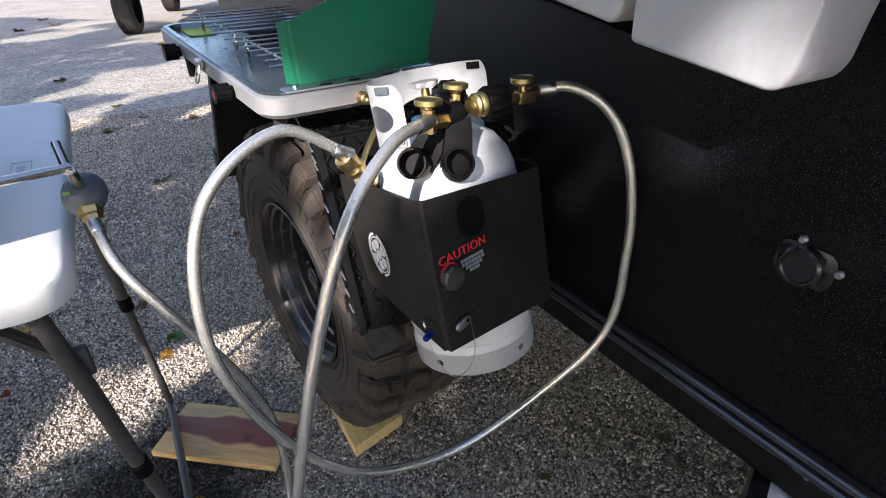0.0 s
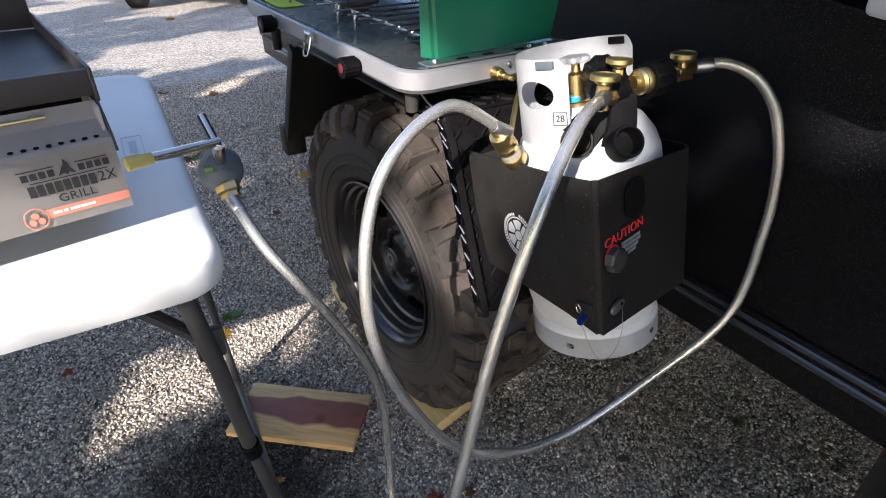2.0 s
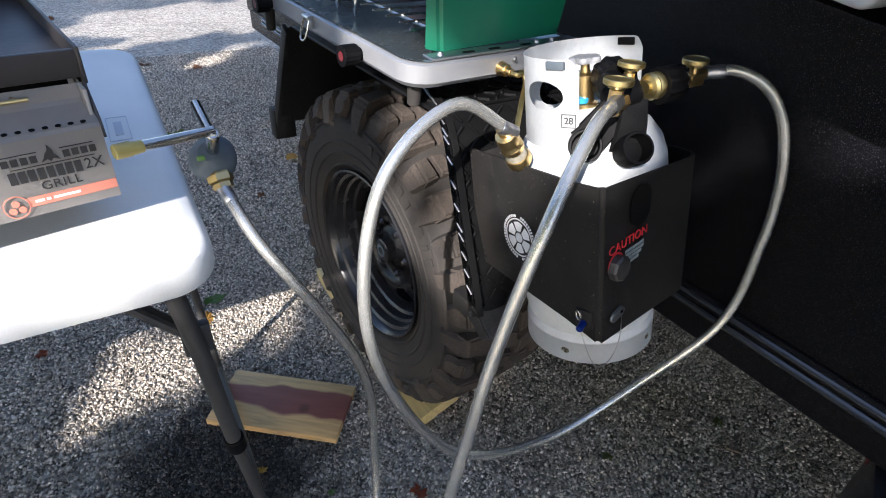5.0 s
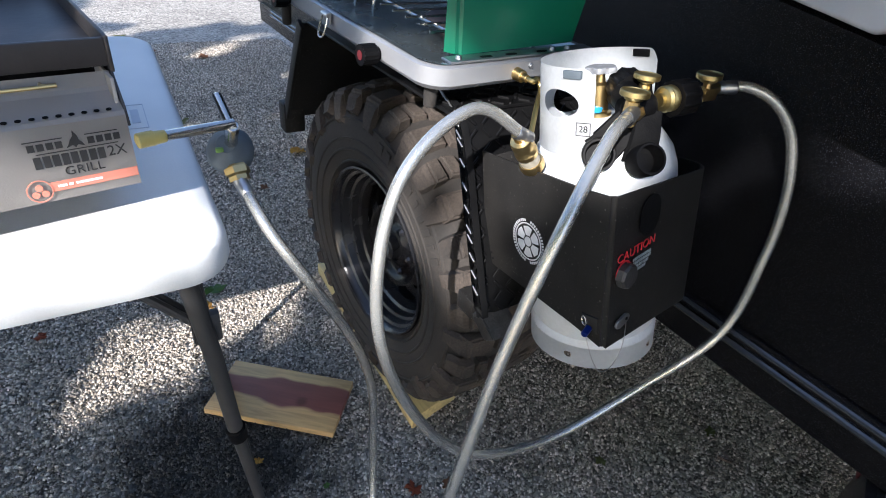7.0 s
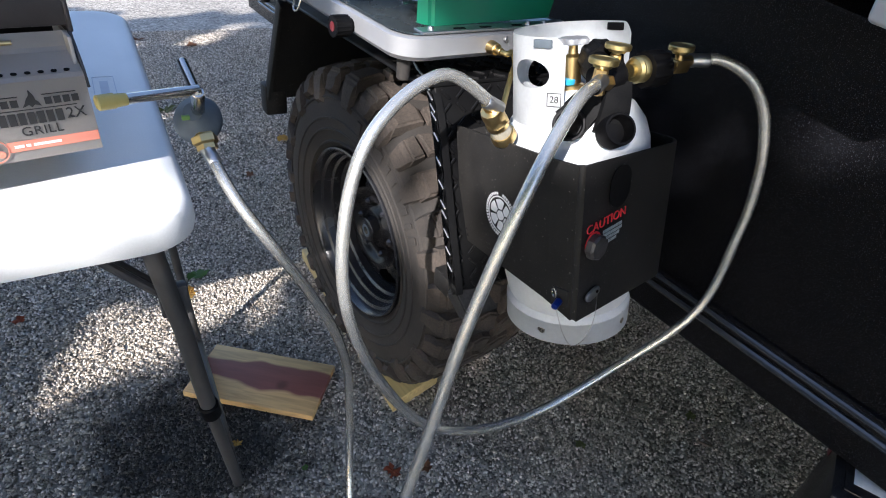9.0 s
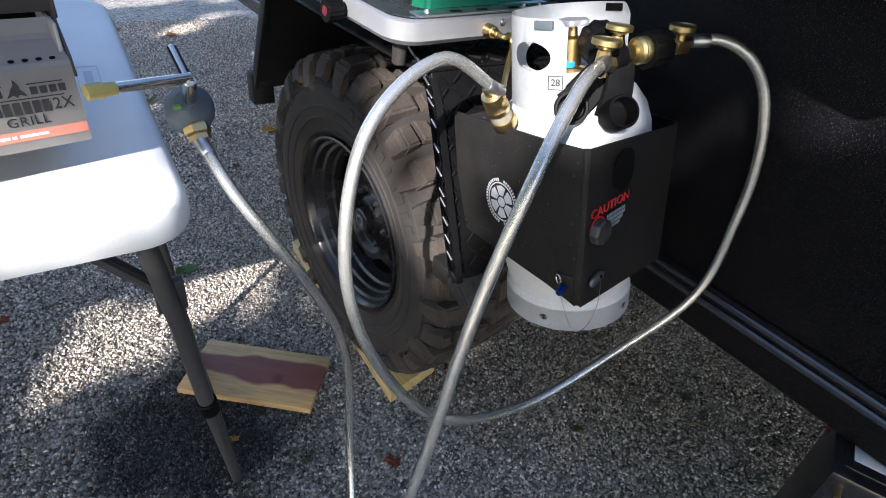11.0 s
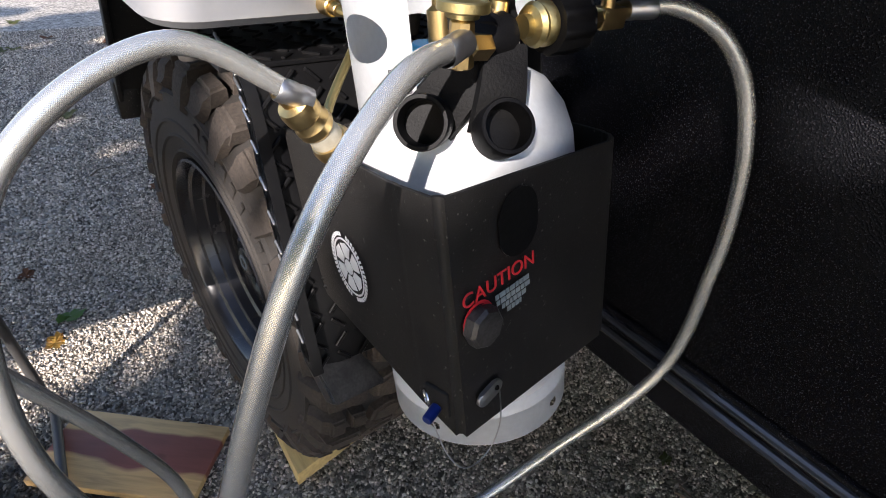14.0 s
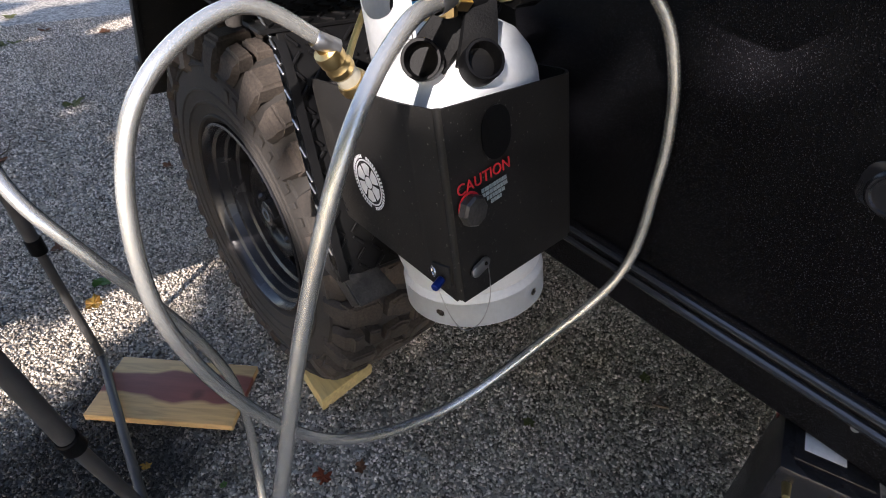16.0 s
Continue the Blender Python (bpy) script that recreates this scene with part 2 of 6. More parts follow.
def wood_material(name, pale, heart, along=(3, 26, 26), band=0.0):
    """Sawn timber with long grain; band > 0 adds a darker heartwood streak along the middle."""
    m = bpy.data.materials.new(name)
    m.use_nodes = True
    n, l = m.node_tree.nodes, m.node_tree.links
    b = n["Principled BSDF"]
    co = n.new("ShaderNodeTexCoord")
    mp = n.new("ShaderNodeMapping")
    mp.inputs["Scale"].default_value = along
    l.new(co.outputs["Object"], mp.inputs["Vector"])
    no = n.new("ShaderNodeTexNoise")
    no.inputs["Scale"].default_value, no.inputs["Detail"].default_value, no.inputs["Distortion"].default_value = 3, 7, 0.8
    l.new(mp.outputs[0], no.inputs["Vector"])
    ramp = n.new("ShaderNodeValToRGB")
    ramp.color_ramp.elements[0].color, ramp.color_ramp.elements[1].color = (*[c * 0.72 for c in pale], 1), (*pale, 1)
    ramp.color_ramp.elements[0].position, ramp.color_ramp.elements[1].position = 0.32, 0.6
    l.new(no.outputs["Fac"], ramp.inputs["Fac"])
    out = ramp.outputs[0]
    if band > 0:
        sx = n.new("ShaderNodeSeparateXYZ")
        l.new(co.outputs["Object"], sx.inputs[0])
        wob = n.new("ShaderNodeTexNoise")
        wob.inputs["Scale"].default_value, wob.inputs["Detail"].default_value = 6, 1.5
        l.new(co.outputs["Object"], wob.inputs["Vector"])
        sc = n.new("ShaderNodeMath")
        sc.operation, sc.inputs[1].default_value = "MULTIPLY_ADD", 0.09
        l.new(wob.outputs["Fac"], sc.inputs[0])
        l.new(sx.outputs["Y"], sc.inputs[2])
        ab = n.new("ShaderNodeMath")
        ab.operation = "ABSOLUTE"
        sh = n.new("ShaderNodeMath")
        sh.operation, sh.inputs[1].default_value = "SUBTRACT", 0.055
        l.new(sc.outputs[0], sh.inputs[0])
        l.new(sh.outputs[0], ab.inputs[0])
        mr = n.new("ShaderNodeMapRange")
        mr.inputs["From Min"].default_value, mr.inputs["From Max"].default_value = band, band - 0.008
        l.new(ab.outputs[0], mr.inputs["Value"])
        mx = n.new("ShaderNodeMix")
        mx.data_type = "RGBA"
        hr = n.new("ShaderNodeValToRGB")
        hr.color_ramp.elements[0].color, hr.color_ramp.elements[1].color = (*[c * 0.6 for c in heart], 1), (*heart, 1)
        l.new(no.outputs["Fac"], hr.inputs["Fac"])
        l.new(mr.outputs[0], mx.inputs["Factor"])
        l.new(out, mx.inputs["A"])
        l.new(hr.outputs[0], mx.inputs["B"])
        kd = n.new("ShaderNodeVectorMath")
        kd.operation, kd.inputs[1].default_value = "DISTANCE", (0.062, -0.012, 0.01)
        l.new(co.outputs["Object"], kd.inputs[0])
        ks = n.new("ShaderNodeMath")
        ks.operation, ks.inputs[1].default_value = "MULTIPLY_ADD", 0.012
        l.new(no.outputs["Fac"], ks.inputs[0])
        l.new(kd.outputs["Value"], ks.inputs[2])
        kr = n.new("ShaderNodeMapRange")
        kr.inputs["From Min"].default_value, kr.inputs["From Max"].default_value = 0.026, 0.014
        kr.inputs["To Max"].default_value = 0.75
        l.new(ks.outputs[0], kr.inputs["Value"])
        km = n.new("ShaderNodeMix")
        km.data_type = "RGBA"
        km.inputs["B"].default_value = (0.10, 0.032, 0.02, 1)
        l.new(kr.outputs[0], km.inputs["Factor"])
        l.new(mx.outputs["Result"], km.inputs["A"])
        out = km.outputs["Result"]
    l.new(out, b.inputs["Base Color"])
    b.inputs["Roughness"].default_value = 0.6
    bp = n.new("ShaderNodeBump")
    bp.inputs["Strength"].default_value, bp.inputs["Distance"].default_value = 0.5, 0.001
    l.new(no.outputs["Fac"], bp.inputs["Height"])
    l.new(bp.outputs[0], b.inputs["Normal"])
    return m


def braid_material():
    """Clear hose over a fine woven steel braid."""
    m = bpy.data.materials.new("braided_steel_hose")
    m.use_nodes = True
    n, l = m.node_tree.nodes, m.node_tree.links
    b = n["Principled BSDF"]
    uv = n.new("ShaderNodeUVMap")
    heights = []
    for sgn in (1, -1):
        mp = n.new("ShaderNodeMapping")
        mp.inputs["Rotation"].default_value = (0, 0, radians(38 * sgn))
        l.new(uv.outputs[0], mp.inputs["Vector"])
        w = n.new("ShaderNodeTexWave")
        w.inputs["Scale"].default_value = 300
        l.new(mp.outputs[0], w.inputs["Vector"])
        heights.append(w)
    mx = n.new("ShaderNodeMath")
    mx.operation = "MAXIMUM"
    l.new(heights[0].outputs["Fac"], mx.inputs[0])
    l.new(heights[1].outputs["Fac"], mx.inputs[1])
    ramp = n.new("ShaderNodeValToRGB")
    ramp.color_ramp.elements[0].color, ramp.color_ramp.elements[1].color = (0.24, 0.24, 0.222, 1), (0.56, 0.56, 0.525, 1)
    l.new(mx.outputs[0], ramp.inputs["Fac"])
    l.new(ramp.outputs[0], b.inputs["Base Color"])
    b.inputs["Metallic"].default_value, b.inputs["Roughness"].default_value = 0.72, 0.26
    b.inputs["Coat Weight"].default_value, b.inputs["Coat Roughness"].default_value = 1.0, 0.04
    bp = n.new("ShaderNodeBump")
    bp.inputs["Strength"].default_value, bp.inputs["Distance"].default_value = 0.2, 0.0004
    l.new(mx.outputs[0], bp.inputs["Height"])
    l.new(bp.outputs[0], b.inputs["Normal"])
    return m


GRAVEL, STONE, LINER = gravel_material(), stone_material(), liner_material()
BRAID = braid_material()
BLACK_STEEL = mat("black_powder_coat", (0.0105, 0.0100, 0.0096), (0.020, 0.0188, 0.0175), 22, 0.46, bump=0.0003, bscale=700, rough2=0.6, spec=0.22, dust=0.5)
TRIM_BLACK = mat("polished_black_trim", (0.02, 0.023, 0.03), (0.03, 0.034, 0.04), 9, 0.16, 0.1, coat=0.5, bump=0.0001, bscale=150, rough2=0.3)
FENDER_BLACK = mat("fender_black_paint", (0.004, 0.004, 0.0045), (0.009, 0.009, 0.009), 14, 0.22, bump=0.0002, bscale=120, rough2=0.4, spec=0.14)
SCUFFED = mat("scuffed_black_steel", (0.010, 0.010, 0.010), (0.055, 0.052, 0.05), 45, 0.4, bump=0.0004, bscale=300, grain=0.3)
BLACK_GLOSS = mat("glossy_black_steel", (0.010, 0.010, 0.012), (0.02, 0.02, 0.022), 9, 0.13, bump=0.0002, bscale=200, rough2=0.34)
RUBBER = mat("black_rubber", (0.009, 0.0085, 0.008), (0.036, 0.030, 0.025), 7, 0.72, bump=0.0006, bscale=260, grain=0.2)
TREAD = mat("dusty_tread_rubber", (0.013, 0.011, 0.0095), (0.072, 0.056, 0.044), 9, 0.8, bump=0.0008, bscale=220, grain=0.3)
HARD_RUBBER = mat("black_moulded_plastic", (0.0025, 0.0025, 0.003), (0.005, 0.005, 0.0052), 30, 0.40, bump=0.0002, bscale=500, spec=0.08)
TANK_WHITE = mat("white_tank_paint", (0.62, 0.64, 0.65), (0.56, 0.58, 0.59), 16, 0.32, bump=0.0003, bscale=160, grain=0.04)
BRASS = mat("brass", (0.62, 0.45, 0.20), (0.48, 0.34, 0.15), 40, 0.26, 1.0, bump=0.0001, bscale=500)
DULL_BRASS = mat("dull_brass", (0.50, 0.40, 0.18), (0.38, 0.30, 0.13), 40, 0.32, 1.0, bump=0.0002, bscale=400)
CHROME = mat("chrome_wire", (0.66, 0.64, 0.60), (0.48, 0.45, 0.40), 30, 0.18, 1.0)
ZINC = mat("zinc_plate", (0.55, 0.55, 0.55), (0.42, 0.42, 0.43), 60, 0.32, 1.0)
SILVER = mat("silver_stove_paint", (0.33, 0.335, 0.345), (0.27, 0.275, 0.285), 12, 0.34, 0.4, bump=0.0001, bscale=300, rough2=0.4)
TRAY = mat("stove_tray_steel", (0.34, 0.39, 0.385), (0.20, 0.235, 0.23), 10, 0.16, 0.9, bump=0.0002, bscale=120, rough2=0.38)
GREEN = mat("green_enamel", (0.008, 0.155, 0.085), (0.006, 0.125, 0.07), 7, 0.27, coat=0.15, rough2=0.42, bump=0.0002, bscale=60)
YELLOW_GREEN = mat("yellow_green_label", (0.50, 0.62, 0.03), (0.40, 0.52, 0.02), 20, 0.4)
BURNER = mat("cast_burner", (0.10, 0.075, 0.07), (0.05, 0.04, 0.04), 30, 0.6, 0.5, bump=0.0004, bscale=300)
TABLE_WHITE = mat("white_blow_moulded_plastic", (0.70, 0.705, 0.69), (0.64, 0.65, 0.64), 9, 0.42, bump=0.0002, bscale=420, grain=0.03)
TABLE_LEG = mat("grey_leg_paint", (0.036, 0.035, 0.035), (0.060, 0.058, 0.056), 30, 0.4, bump=0.0002, bscale=500)
GRILL_SKIN = mat("brushed_grill_steel", (0.44, 0.42, 0.395), (0.37, 0.35, 0.33), 8, 0.42, 0.3, bump=0.00015, bscale=420)
GRIDDLE = mat("seasoned_griddle", (0.085, 0.075, 0.070), (0.035, 0.030, 0.029), 9, 0.48, 0.35, bump=0.0004, bscale=90, rough2=0.5)
REG_GREY = mat("grey_zinc_regulator", (0.075, 0.095, 0.11), (0.055, 0.07, 0.085), 40, 0.55, 0.0, bump=0.0003, bscale=400)
HDPE = mat("milky_polyethylene", (0.34, 0.355, 0.375), (0.27, 0.285, 0.305), 7, 0.46, bump=0.006, bscale=15)
HDPE.node_tree.nodes["Principled BSDF"].inputs["Subsurface Weight"].default_value = 0.1
RED = mat("red_plastic", (0.45, 0.012, 0.016), (0.35, 0.01, 0.012), 20, 0.35)
RED_DARK = mat("dark_red_plastic", (0.14, 0.012, 0.014), (0.09, 0.01, 0.012), 90, 0.4)
RED_INK = mat("red_print", (0.55, 0.02, 0.03), (0.5, 0.02, 0.03), 60, 0.5)
ORANGE_INK = mat("orange_print", (0.62, 0.22, 0.155), (0.55, 0.19, 0.13), 40, 0.5)
DARK_INK = mat("dark_print", (0.012, 0.012, 0.013), (0.022, 0.022, 0.022), 60, 0.5)
GREY_INK = mat("grey_print", (0.22, 0.26, 0.27), (0.17, 0.2, 0.21), 60, 0.5)
WHITE_INK = mat("white_print", (0.72, 0.72, 0.72), (0.6, 0.6, 0.6), 60, 0.5)
TABLE_LEG_PALE = mat("worn_pale_band", (0.34, 0.32, 0.26), (0.20, 0.18, 0.13), 120, 0.5)
MARK_GREY = mat("faint_blue_grey", (0.42, 0.45, 0.50), (0.50, 0.53, 0.58), 40, 0.5)
PAPER = mat("white_paper_label", (0.66, 0.68, 0.70), (0.50, 0.52, 0.54), 90, 0.6)
YELLOW_PVC = mat("yellow_plastic", (0.40, 0.34, 0.11), (0.30, 0.24, 0.07), 30, 0.45)
BLUE_PIN = mat("blue_anodised", (0.006, 0.03, 0.22), (0.005, 0.02, 0.16), 60, 0.3, 0.6)
CEDAR = wood_material("cedar_board_wood", (0.62, 0.40, 0.17), (0.26, 0.085, 0.06), band=0.042)
PINE = wood_material("yellow_pine", (0.56, 0.42, 0.18), (0.5, 0.3, 0.1), along=(24, 2.5, 24))
CAR_PAINT = mat("silver_car_paint", (0.42, 0.40, 0.40), (0.38, 0.36, 0.36), 3, 0.25, 0.6, coat=0.6)
LEAF_OLIVE = mat("leaf_olive", (0.10, 0.13, 0.04), (0.16, 0.15, 0.05), 60, 0.6)
LEAF_GREEN = mat("leaf_green", (0.07, 0.16, 0.03), (0.10, 0.20, 0.04), 60, 0.5)
LEAF_YELLOW = mat("leaf_yellow", (0.55, 0.36, 0.06), (0.45, 0.22, 0.05), 60, 0.6)
LEAF_BROWN = mat("leaf_brown", (0.20, 0.09, 0.04), (0.14, 0.06, 0.03), 60, 0.7)
LEAF_RED = mat("leaf_rust", (0.30, 0.07, 0.025), (0.22, 0.05, 0.02), 60, 0.7)
BARK = mat("bark", (0.13, 0.10, 0.075), (0.07, 0.055, 0.04), 12, 0.9, bump=0.01, bscale=30)
CANOPY = mat("tree_leaves", (0.06, 0.11, 0.03), (0.09, 0.15, 0.04), 3, 0.55, spread=0.4)


# ---------------------------------------------------------------- building helpers
def finish(name, bm, material, smooth=35):
    me = bpy.data.meshes.new(name)
    bmesh.ops.recalc_face_normals(bm, faces=bm.faces[:])
    for f in bm.faces:
        f.smooth = smooth > 0
    if smooth > 0:
        for e in bm.edges:
            if len(e.link_faces) == 2 and e.calc_face_angle(0) > radians(smooth):
                e.smooth = False
    bm.to_mesh(me)
    bm.free()
    for one in (material if isinstance(material, (list, tuple)) else [material]):
        me.materials.append(one)
    return me


def thing(name, label, category, m=None, group="", kind=""):
    """An Empty at the thing's base, which parents its parts."""
    ob = new(name)
    ob.empty_display_size = 0.05
    ob.matrix_world = m or Matrix()
    return tagged(ob, label, category, group, kind)


def part(name, bm, material, parent, label="", smooth=35):
    ob = new(name, finish(name, bm, material, smooth))
    ob.parent = parent
    return tagged(ob, label)


def solid(name, bm, material, label, category, group="", kind="", smooth=35, m=None):
    """A thing of one mesh."""
    ob = new(name, finish(name, bm, material, smooth))
    if m:
        ob.matrix_world = m
    return tagged(ob, label, category, group, kind)


def box(bm, c, s, bevel=0.0, m=None, seg=2):
    r = bmesh.ops.create_cube(bm, size=1.0, matrix=Matrix.Translation(c) @ Matrix.Diagonal((*s, 1)))
    vs = r["verts"]
    if bevel > 0:
        es = list({e for v in vs for e in v.link_edges})
        out = bmesh.ops.bevel(bm, geom=es, offset=bevel, segments=seg, affect="EDGES", profile=0.5)
        vs = list({v for v in out["verts"]} | {v for v in vs if v.is_valid})
    if m:
        bmesh.ops.transform(bm, matrix=m, verts=vs)
    return vs


def prism(bm, poly, z0, z1, bevel=0.0, m=None, seg=2):
    """An upright prism over the polygon poly, from z0 to z1."""
    lo = [bm.verts.new((x, y, z0)) for x, y in poly]
    hi = [bm.verts.new((x, y, z1)) for x, y in poly]
    k = len(poly)
    fs = [bm.faces.new(lo[::-1]), bm.faces.new(hi)] + [bm.faces.new((lo[i], lo[(i + 1) % k], hi[(i + 1) % k], hi[i])) for i in range(k)]
    vs = lo + hi
    if bevel > 0:
        es = list({e for f in fs for e in f.edges})
        out = bmesh.ops.bevel(bm, geom=es, offset=bevel, segments=seg, affect="EDGES", profile=0.5)
        vs = list(set(out["verts"]) | {v for v in vs if v.is_valid})
    if m:
        bmesh.ops.transform(bm, matrix=m, verts=vs)
    return vs


def axis_to(p0, p1):
    """The pose whose z axis runs from p0 to p1, at p0."""
    d = Vector(p1) - Vector(p0)
    return Matrix.Translation(p0) @ d.to_track_quat("Z", "Y").to_matrix().to_4x4()


def lathe(bm, profile, seg=32, m=None, closed=False):
    """Turns the profile of (radius, height) about z."""
    rings, made = [], []
    for r, z in profile:
        if r < 1e-6:
            v = [bm.verts.new((0, 0, z))]
        else:
            v = [bm.verts.new((r * math.cos(2 * math.pi * i / seg), r * math.sin(2 * math.pi * i / seg), z)) for i in range(seg)]
        rings.append(v)
        made += v
    pairs = list(zip(rings[:-1], rings[1:])) + ([(rings[-1], rings[0])] if closed else [])
    for a, b in pairs:
        for i in range(seg):
            j = (i + 1) % seg
            if len(a) == 1 and len(b) == 1:
                continue
            if len(a) == 1:
                bm.faces.new((a[0], b[i], b[j]))
            elif len(b) == 1:
                bm.faces.new((a[i], a[j], b[0]))
            else:
                bm.faces.new((a[i], a[j], b[j], b[i]))
    if m:
        bmesh.ops.transform(bm, matrix=m, verts=made)
    return made


def rod(bm, p0, p1, r0, r1=None, seg=16, rim=0.0):
    """A round bar with slightly broken rims."""
    r1 = r0 if r1 is None else r1
    h = (Vector(p1) - Vector(p0)).length
    k = rim or min(r0, r1, h) * 0.15
    return lathe(bm, [(0, 0), (r0 - k, 0), (r0, k), (r1, h - k), (r1 - k, h), (0, h)], seg, axis_to(p0, p1))


def smooth_line(pts, n=10):
    """A Catmull-Rom line through the points."""
    p = [Vector(q) for q in pts]
    p = [2 * p[0] - p[1]] + p + [2 * p[-1] - p[-2]]
    out = []
    for i in range(1, len(p) - 2):
        a, b, c, d = p[i - 1:i + 3]
        for j in range(n):
            u = j / n
            out.append(0.5 * (2 * b + (c - a) * u + (2 * a - 5 * b + 4 * c - d) * u * u + (3 * b - a - 3 * c + d) * u ** 3))
    return out + [p[-2]]


def sweep(bm, line, r, seg=12, caps=True):
    """A round tube along the line, with UVs in metres round and along it."""
    line = [Vector(q) for q in line]
    uvl = bm.loops.layers.uv.verify()
    t0 = (line[1] - line[0]).normalized()
    side = t0.orthogonal().normalized()
    rings, dist = [], [0.0]
    for i, q in enumerate(line):
        t = (line[min(i + 1, len(line) - 1)] - line[max(i - 1, 0)]).normalized()
        side = (side - t * side.dot(t)).normalized()
        up = t.cross(side)
        rad = r(i / (len(line) - 1)) if callable(r) else r
        rings.append([bm.verts.new(q + rad * (math.cos(2 * math.pi * k / seg) * side + math.sin(2 * math.pi * k / seg) * up)) for k in range(seg)])
        if i:
            dist.append(dist[-1] + (q - line[i - 1]).length)
    rr = r if not callable(r) else r(0.5)
    for i in range(len(rings) - 1):
        for k in range(seg):
            j = (k + 1) % seg
            f = bm.faces.new((rings[i][k], rings[i][j], rings[i + 1][j], rings[i + 1][k]))
            us = (k, k + 1, k + 1, k)
            vs = (dist[i], dist[i], dist[i + 1], dist[i + 1])
            for lp, u, v in zip(f.loops, us, vs):
                lp[uvl].uv = (u / seg * 2 * math.pi * rr, v)
    if caps:
        bm.faces.new(rings[0][::-1])
        bm.faces.new(rings[-1])


def rounded_rect(w, h, r, n=6, cx=0.0, cy=0.0):
    pts = []
    for sx, sy, a in ((1, 1, 0), (-1, 1, 90), (-1, -1, 180), (1, -1, 270)):
        for i in range(n + 1):
            t = radians(a + 90 * i / n)
            pts.append((cx + sx * (w / 2 - r) + r * math.cos(t), cy + sy * (h / 2 - r) + r * math.sin(t)))
    return pts


def text_mesh(words, size, m, depth=0.0004, shear=0.0, spacing=1.0):
    """Raised letters in the built-in font, as a bmesh."""
    cu = bpy.data.curves.new("letters", "FONT")
    cu.body, cu.size, cu.extrude, cu.shear, cu.space_character = words, size, depth, shear, spacing
    cu.align_x, cu.align_y = "CENTER", "CENTER"
    ob = new("letters", cu)
    bpy.context.view_layer.update()
    me = bpy.data.meshes.new_from_object(ob.evaluated_get(bpy.context.evaluated_depsgraph_get()))
    bpy.data.objects.remove(ob)
    bm = bmesh.new()
    bm.from_mesh(me)
    bpy.data.meshes.remove(me)
    bmesh.ops.transform(bm, matrix=m, verts=bm.verts[:])
    return bm


def bars(bm, m, rows, depth=0.0006):
    """Flat bars standing in for lines of print: (x0, x1, y0, y1) on the face of m."""
    for x0, x1, y0, y1 in rows:
        box(bm, ((x0 + x1) / 2, (y0 + y1) / 2, 0), (x1 - x0, y1 - y0, depth), 0, m)


def B():
    return bmesh.new()


# ---------------------------------------------------------------- ground
bm = B()
bmesh.ops.create_grid(bm, x_segments=1, y_segments=1, size=400)
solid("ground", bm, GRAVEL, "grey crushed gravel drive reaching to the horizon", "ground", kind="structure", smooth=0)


def stones(x0, x1, y0, y1, count, smin, smax, seed):
    rng = np.random.default_rng(seed)
    # angular chips: uneven eight-sided splinters
    corner = np.array([(1, 0, 0), (-1, 0, 0), (0, 1, 0), (0, -1, 0), (0, 0, 1), (0, 0, -1)], float)
    sides = np.array([(0, 2, 4), (2, 1, 4), (1, 3, 4), (3, 0, 4), (2, 0, 5), (1, 2, 5), (3, 1, 5), (0, 3, 5)])
    size = rng.uniform(smin, smax, (count, 1, 1)) * rng.uniform(0.6, 1.0, (count, 1, 3))
    v = (corner[None] * rng.uniform(0.75, 1.25, (count, 6, 1)) + rng.uniform(-0.38, 0.38, (count, 6, 3))) * size * 0.62
    q = rng.normal(size=(count, 4))
    q /= np.linalg.norm(q, axis=1, keepdims=True)
    w, x, y, z = q.T
    rot = np.stack([np.stack([1 - 2 * (y * y + z * z), 2 * (x * y - z * w), 2 * (x * z + y * w)], -1),
                    np.stack([2 * (x * y + z * w), 1 - 2 * (x * x + z * z), 2 * (y * z - x * w)], -1),
                    np.stack([2 * (x * z - y * w), 2 * (y * z + x * w), 1 - 2 * (x * x + y * y)], -1)], -2)
    v = np.einsum("nij,nkj->nki", rot, v)
    c = np.stack([rng.uniform(x0, x1, count), rng.uniform(y0, y1, count), rng.uniform(-0.001, 0.0055, count)], -1)
    v += c[:, None, :]
    f = (sides[None] + 6 * np.arange(count)[:, None, None]).reshape(-1, 3)
    me = bpy.data.meshes.new("gravel")
    me.vertices.add(count * 6)
    me.vertices.foreach_set("co", v.reshape(-1))
    me.loops.add(f.size)
    me.loops.foreach_set("vertex_index", f.reshape(-1).astype(np.int32))
    me.polygons.add(len(f))
    me.polygons.foreach_set("loop_start", np.arange(len(f), dtype=np.int32) * 3)
    me.polygons.foreach_set("loop_total", np.full(len(f), 3, dtype=np.int32))
    me.update(calc_edges=True)
    me.validate()
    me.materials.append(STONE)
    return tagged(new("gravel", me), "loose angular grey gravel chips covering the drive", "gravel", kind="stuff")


stones(-0.75, 1.7, 0.12, 2.3, 190000, 0.0052, 0.0100, 3)
stones(-1.3, 1.5, 2.3, 5.2, 115000, 0.0066, 0.0125, 4)


